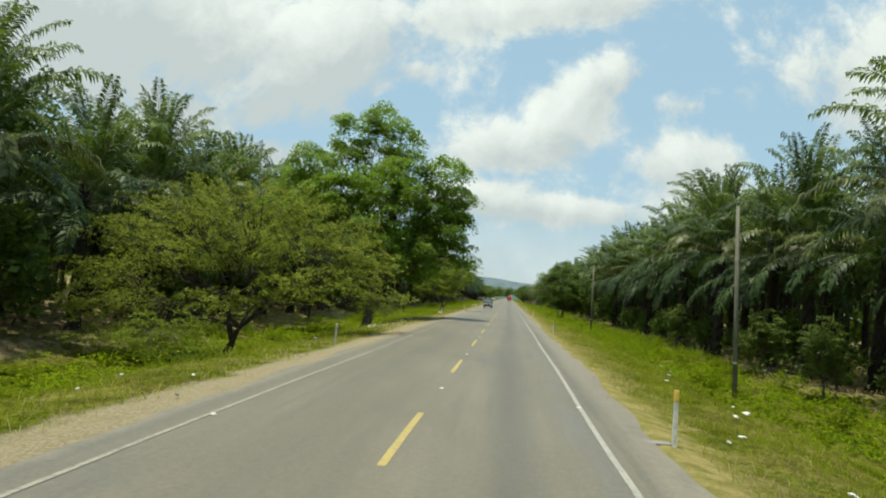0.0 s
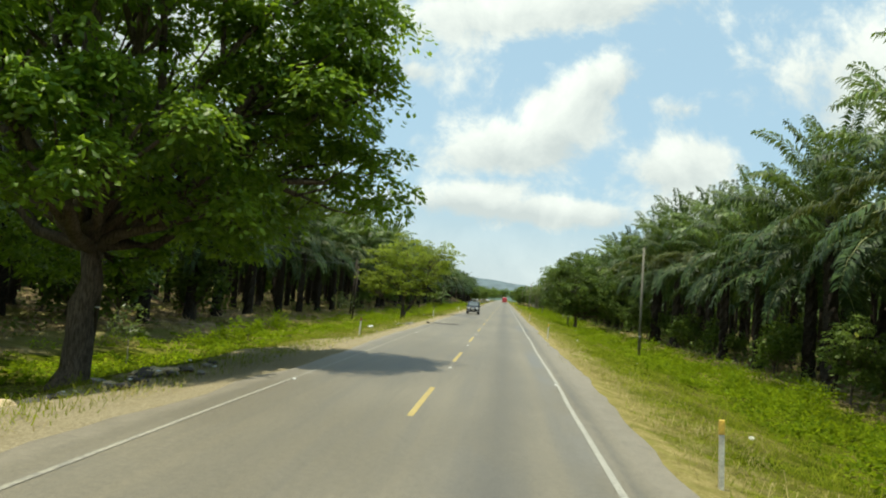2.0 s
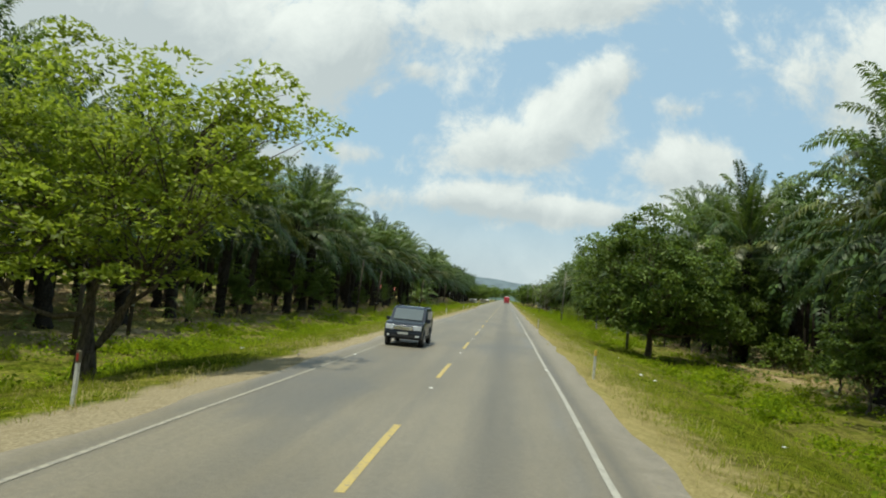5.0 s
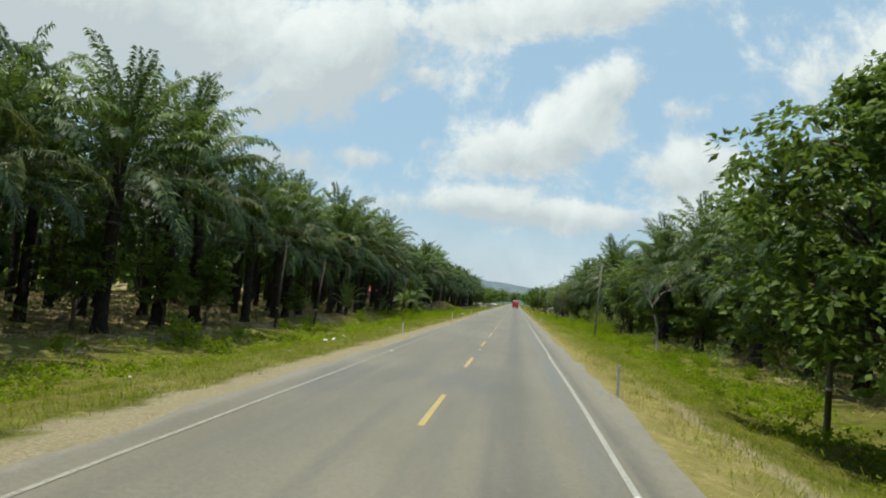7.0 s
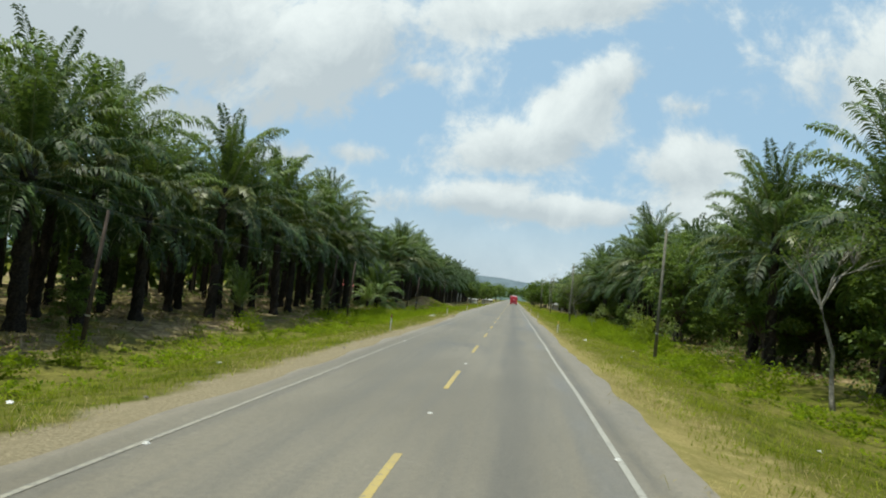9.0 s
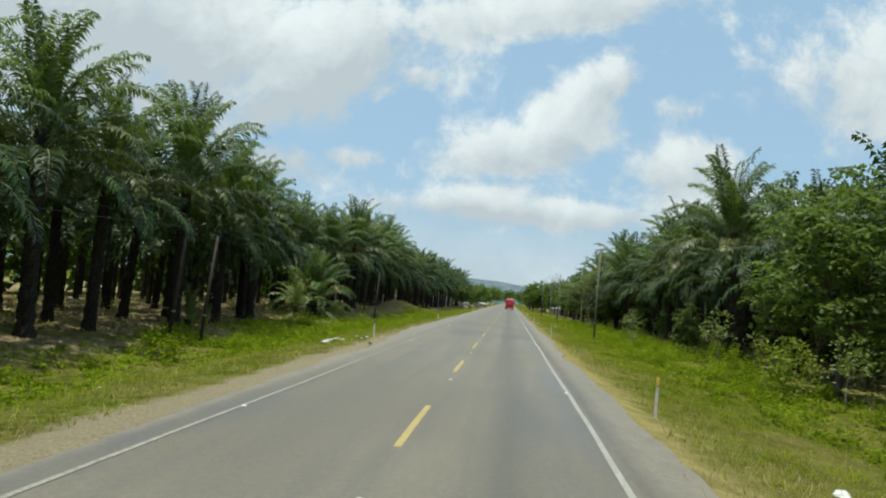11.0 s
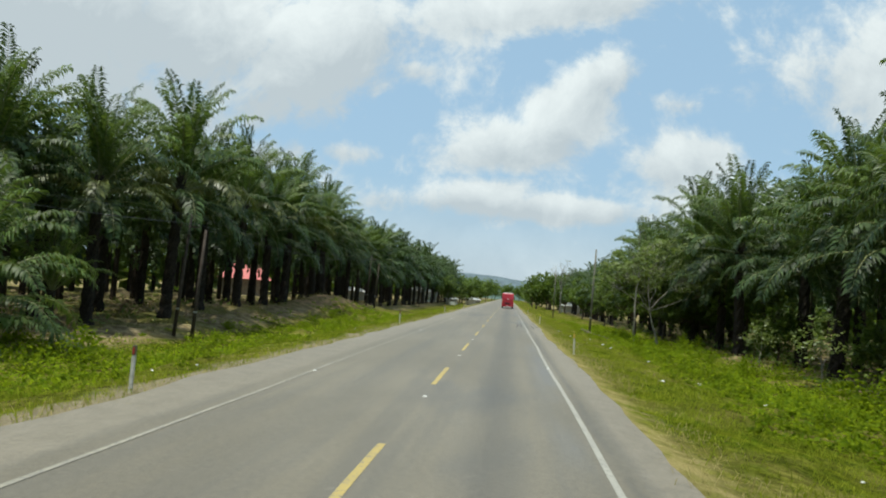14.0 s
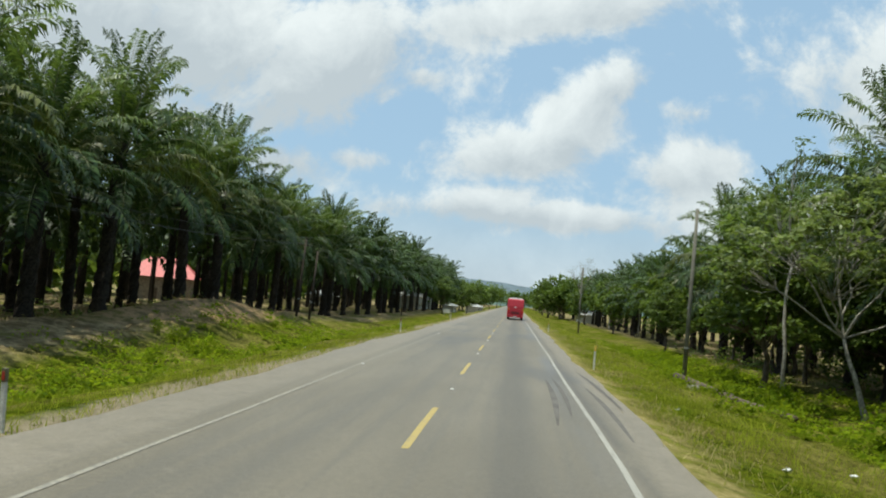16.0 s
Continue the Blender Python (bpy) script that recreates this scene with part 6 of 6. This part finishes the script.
def build_car(x, y):
    """A dark compact off-roader that faces us: its nose is at y = 0."""
    car = new("car")
    outline = [(0.05, 0.35), (0.0, 0.62), (0.04, 0.88), (0.25, 1.0), (1.05, 1.08), (1.68, 1.58), (1.95, 1.66), (3.6, 1.66), (4.05, 1.5), (4.2, 1.0), (4.2, 0.45), (3.9, 0.32), (0.4, 0.28)]
    part("body", profile_body(outline, 0.81, 0.15, 0.035), CAR_PAINT, car, "dark grey painted body", True)
    for s in (-1, 1):
        for wy in (0.78, 3.4):
            v, f = [], []
            tube(v, f, [(s * 0.70, wy, 0.36), (s * 0.818, wy, 0.36)], [0.44, 0.42], 20)
            under("wheel_arch", mesh_of("wheel_arch", v, f, BLACK_TRIM), car)
        for dy in (1.62, 2.64):
            part("door_handle", box_bm(s * 0.80 - 0.02, dy + 0.75, 0.93, s * 0.80 + 0.02, dy + 0.93, 0.965, 0.008), CHROME, car)
        part("sill", box_bm(s * 0.80 - 0.03, 1.25, 0.30, s * 0.80 + 0.03, 2.95, 0.42, 0.02), BLACK_TRIM, car)
    part("wiper", box_bm(-0.5, 1.02, 1.088, 0.45, 1.06, 1.105), BLACK_TRIM, car)
    part("windscreen", box_bm(-0.63, 0, -0.36, 0.63, 0.02, 0.36, 0.01), GLASS_CAR, car, m=pose(0, 1.345, 1.345, -51))
    part("bumper", box_bm(-0.80, -0.07, 0.36, 0.80, 0.12, 0.62, 0.05), CAR_PAINT, car)
    part("grille", box_bm(-0.42, -0.02, 0.70, 0.42, 0.03, 0.86, 0.01), CHROME, car)
    part("air_intake", box_bm(-0.5, -0.085, 0.40, 0.5, -0.06, 0.50), BLACK_TRIM, car)
    part("number_plate", box_bm(-0.22, -0.095, 0.52, 0.22, -0.075, 0.61), PLATE, car)
    for s in (-1, 1):
        part("headlight", box_bm(s * 0.60 - 0.17, -0.01, 0.70, s * 0.60 + 0.17, 0.14, 0.90, 0.03), HEADLIGHT, car)
        part("wing_mirror", box_bm(s * 0.89 - 0.1, 1.25, 1.02, s * 0.89 + 0.1, 1.36, 1.18, 0.03), CAR_PAINT, car)
        part("fog_lamp", box_bm(s * 0.59 - 0.07, -0.085, 0.42, s * 0.64 + 0.07, -0.06, 0.50, 0.01), HEADLIGHT, car)
        for y0, y1 in ((1.75, 2.6), (2.7, 3.55)):
            part("side_window", box_bm(s * 0.745 - 0.01, y0, 1.12, s * 0.805 + 0.01, y1, 1.5, 0.008), GLASS_CAR, car, m=pose(0, 0, 0))
        part("roof_rail", box_bm(s * 0.62 - 0.02, 1.9, 1.66, s * 0.62 + 0.02, 3.7, 1.71, 0.008), BLACK_TRIM, car)
        for wy in (0.78, 3.4):
            wheel_at(car, s * 0.735, wy, 0.34, 0.2)
    car.matrix_basis = pose(x, y, 0)
    tagged(car, "dark grey compact off-road car facing along the lane", "car")


build_bus(1.75, 456.0)
build_car(-2.5, 139.5)


# ---- buildings among the trees ----
def buildings():
    red_roof, wall, grey_roof = plain("red_sheet_roof", (0.50, 0.10, 0.085), 0.5, amount=0.12), plain("pale_house_wall", (0.45, 0.43, 0.36), 0.8), plain("white_sheet_roof", (0.40, 0.40, 0.38), 0.6, 0.1)
    dark_wood = plain("dark_planks", (0.10, 0.075, 0.055), 0.85)

    def house(name, x, y, turn, wide, deep, eaves, ridge, roof_mat, label, doors=1, wall_mat=None):
        h = new(name)
        part("wall", box_bm(-wide / 2, -deep / 2, -0.5, wide / 2, deep / 2, eaves), wall_mat or wall, h)
        o = 0.7
        v = [(-wide / 2 - o, -deep / 2 - o, eaves - 0.1), (wide / 2 + o, -deep / 2 - o, eaves - 0.1), (wide / 2 + o, deep / 2 + o, eaves - 0.1), (-wide / 2 - o, deep / 2 + o, eaves - 0.1),
             (-wide / 2 + deep * 0.35, 0, ridge), (wide / 2 - deep * 0.35, 0, ridge)]
        f = [(0, 1, 5, 4), (1, 2, 5), (2, 3, 4, 5), (3, 0, 4), (3, 2, 1, 0)]
        under("roof", mesh_of("roof", v, f, roof_mat), h)
        for k in range(int(wide // 3)):
            wx = -wide / 2 + 1.6 + 3 * k
            if k != doors:
                part("window_frame", box_bm(wx - 0.58, -deep / 2 - 0.022, 0.82, wx + 0.58, -deep / 2 + 0.02, 2.08), dark_wood, h)
            part("window" if k != doors else "door", box_bm(wx - 0.5, -deep / 2 - 0.03, 0.9 if k != doors else 0.0, wx + 0.5, -deep / 2 + 0.02, 2.0), GLASS_CAR if k != doors else dark_wood, h)
        h.matrix_basis = pose(x, y, at_ground(x, y), 0, 0, turn)
        tagged(h, label, "house")

    house("house", -61, 468, 20, 11, 8, 4.0, 7.4, red_roof, "single-storey brown-walled house with red hipped roof behind palms", wall_mat=plain("brown_plaster", (0.24, 0.20, 0.155), 0.9, amount=0.25))
    house("shed", -33, 600, 88, 46, 7, 4.2, 6.2, grey_roof, "long shed with white metal roof behind palms", 5)
    house("hut", -21.5, 602, 85, 6.5, 4, 2.3, 3.2, grey_roof, "small roadside hut with white wall and metal roof")
    house("hut", -14.0, 628, 80, 9, 5, 2.4, 3.3, grey_roof, "low open-fronted roadside hut under a metal roof")
    house("house", 25, 574, -85, 9, 6, 2.6, 3.8, grey_roof, "low pale house with white metal roof by trees")
    house("hut", -46, 520, 10, 7, 5, 2.6, 3.8, grey_roof, "small pale hut seen between palm trunks")
    board = new("sign_board")
    part("panel", box_bm(-0.9, -0.03, 1.0, 0.9, 0.03, 2.0, 0.01), POST_WHITE, board, "blank white panel")
    for s in (-1, 1):
        part("leg", box_bm(s * 0.7 - 0.04, 0.032, -0.3, s * 0.7 + 0.04, 0.10, 1.9), METAL, board)
    board.matrix_basis = pose(-16.2, 536, at_ground(-16.2, 536))
    tagged(board, "white roadside board on two posts", "sign")


buildings()


# ---- litter and stones ----
def litter():
    rng = np.random.default_rng(77)

    def scrap(seed, size, mat, name, label):
        r = np.random.default_rng(seed)
        bm = bmesh.new()
        bmesh.ops.create_icosphere(bm, subdivisions=2, radius=1.0)
        for v in bm.verts:
            v.co *= 0.65 + 0.5 * abs(noise.noise(v.co * 1.7 + Vector((seed, 0, 0)))) + r.uniform(-0.12, 0.12)
            v.co = Vector((v.co.x * size, v.co.y * size * 0.7, v.co.z * size * 0.35))
        me = bpy.data.meshes.new(name)
        bm.to_mesh(me), bm.free()
        me.materials.append(mat)
        return tagged(new(name, me), label, "litter" if name not in ("stone", "rubble") else name, "roadside litter" if name not in ("stone", "rubble") else "roadside stones")
    bags = [scrap(i, 0.16, PLASTIC, "plastic_bag", "crumpled white plastic litter in the grass") for i in range(3)]
    cards = [scrap(9, 0.28, CARD, "cardboard", "crushed brown cardboard lying on the verge")]
    darks = [scrap(12, 0.22, DARK_TRASH, "rubbish", "dark rubbish lying at the gravel edge")]
    stones = [scrap(20 + i, 0.17, ROCK, "stone", "grey stone at the road edge") for i in range(2)]
    used = set()

    def put(pool, x, y, s):
        p = pool[int(rng.integers(len(pool)))]
        z = at_ground(x, y, 0.0) + (0.07 if pool is bags and abs(x) > 6.8 else 0.04)
        m = pose(x, y, z, rng.uniform(-15, 15), rng.uniform(-15, 15), rng.uniform(0, 360))
        ob = p if p not in used else copy_thing(p, m)
        used.add(p)
        ob.matrix_basis = m @ Matrix.Scale(s, 4)
    for x, y, s in ((13.2, 54.8, 1.2), (10.4, 27, 1.5), (8.3, 21.5, 0.8), (9.4, 24, 0.7), (6.4, 15.8, 0.6), (7.4, 12.5, 0.8), (8.6, 13.2, 0.8), (9.6, 36, 0.7), (-7.2, 91.5, 1.7), (-7.8, 50.2, 1.0), (-8.2, 52, 0.9), (6.9, 360.7, 0.9), (8.6, 361.8, 0.8),
                    (-7.1, 272.3, 1.7), (-7.6, 274.2, 1.2), (-6.4, 277.5, 0.9), (-6.3, 278.6, 1.0), (-7.0, 279.1, 0.8), (-7.7, 187.4, 1.3), (-7.4, 187.9, 1.0), (-7.8, 191.8, 1.2), (7.2, 250.8, 1.2), (8.0, 238, 0.7), (10.2, 346, 0.7), (7.6, 330, 0.8), (-9.0, 300, 0.9), (-10.2, 303, 0.9), (-11, 306, 0.8), (7.8, 103, 0.8), (10.4, 108, 0.7)):
        put(bags, x, y, s)
    for k in range(64):
        side = -1 if k % 2 else 1
        put(bags, side * rng.uniform(6.2, 12.5), rng.uniform(10, 400), rng.uniform(0.35, 0.8))
    for x, y, s in ((-8.0, 49.6, 1.2), (-8.7, 54.3, 1.1), (-8.9, 55.4, 0.8), (-7.2, 276.4, 1.0), (-7.55, 273.7, 0.9)):
        put(cards, x, y, s)
    for x, y, s in ((-7.6, 62.9, 1.6), (-7.2, 61.5, 1.8), (-7.9, 64.0, 1.4), (-6.8, 60.3, 1.2), (-4.25, 100.3, 1.1), (-7.4, 66, 1.3), (-4.6, 270.8, 0.9)):
        put(darks, x, y, s)
    for k in range(46):
        y = rng.uniform(8, 300)
        put(stones, rng.uniform(-6.4, -4.5), y, rng.uniform(0.2, 0.55))
    for x, y, s in ((-7.4, 62.2, 1.6), (-8.2, 63.4, 1.8), (-6.6, 61.6, 1.3), (-7.0, 64.6, 1.4), (-5.6, 99.4, 0.9), (-5.75, 100.1, 1.2), (-5.7, 100.8, 1.4), (-5.85, 101.6, 1.0), (-5.5, 98.9, 0.7), (-6.0, 100.9, 0.9), (-5.4, 100.3, 0.6), (10.6, 383, 3.4), (11.2, 384.6, 3.0), (11.9, 382.2, 3.2)):
        put(stones, x, y, s)
    # a tipped heap of rubble and rubbish at the foot of the shade tree
    for k in range(54):
        f = rng.random()
        x, y = -9.3 + 2.7 * f + rng.normal(0, 0.35), 55.5 + 7.0 * f + rng.normal(0, 0.9)
        put((stones, stones, darks, bags, cards)[k % 5], x, y, rng.uniform(0.5, 1.5) if k % 5 != 3 else rng.uniform(0.4, 0.8))
    slabs = [scrap(40 + i, 0.2, CONCRETE, "rubble", "broken pale concrete lump at the gravel edge") for i in range(2)]
    for k in range(46):
        f = rng.random()
        put(slabs if k % 3 else stones, -6.35 + 0.55 * f + rng.normal(0, 0.13), 97.4 + 5.6 * f + rng.normal(0, 0.3), rng.uniform(0.16, 0.42) if k % 8 else rng.uniform(0.5, 0.75))
    # a long rumpled roll of white film in the grass
    sheet_v, sheet_f = [], []
    line = [(-7.38 + 0.42 * f + 0.04 * math.sin(f * 17), 273.4 + 2.3 * f) for f in np.linspace(0, 1, 19)]
    tube(sheet_v, sheet_f, [(x, y, at_ground(x, y) + 0.15 + 0.02 * math.sin(i * 2.1)) for i, (x, y) in enumerate(line)], [(0.028 + 0.035 * abs(math.sin(i * 1.3 + 0.4))) * (1.2 - 0.6 * i / 18) for i in range(19)], 8)
    tagged(new("plastic_sheet", mesh_of("plastic_sheet", sheet_v, sheet_f, PLASTIC)), "long rumpled strip of white plastic film in the grass", "litter")
    trunk_v, trunk_f = [], []
    tube(trunk_v, trunk_f, [(10.4, 385.8, at_ground(10.4, 385.8) + 0.15), (12.2, 380.5, at_ground(12.2, 380.5) + 0.15), (13.4, 377.5, at_ground(13.4, 377.5) + 0.12)], [0.24, 0.22, 0.16], 9)
    tagged(new("fallen_log", mesh_of("fallen_log", trunk_v, trunk_f, BARK, smooth=True)), "dark fallen log lying in the grass", "log")


litter()
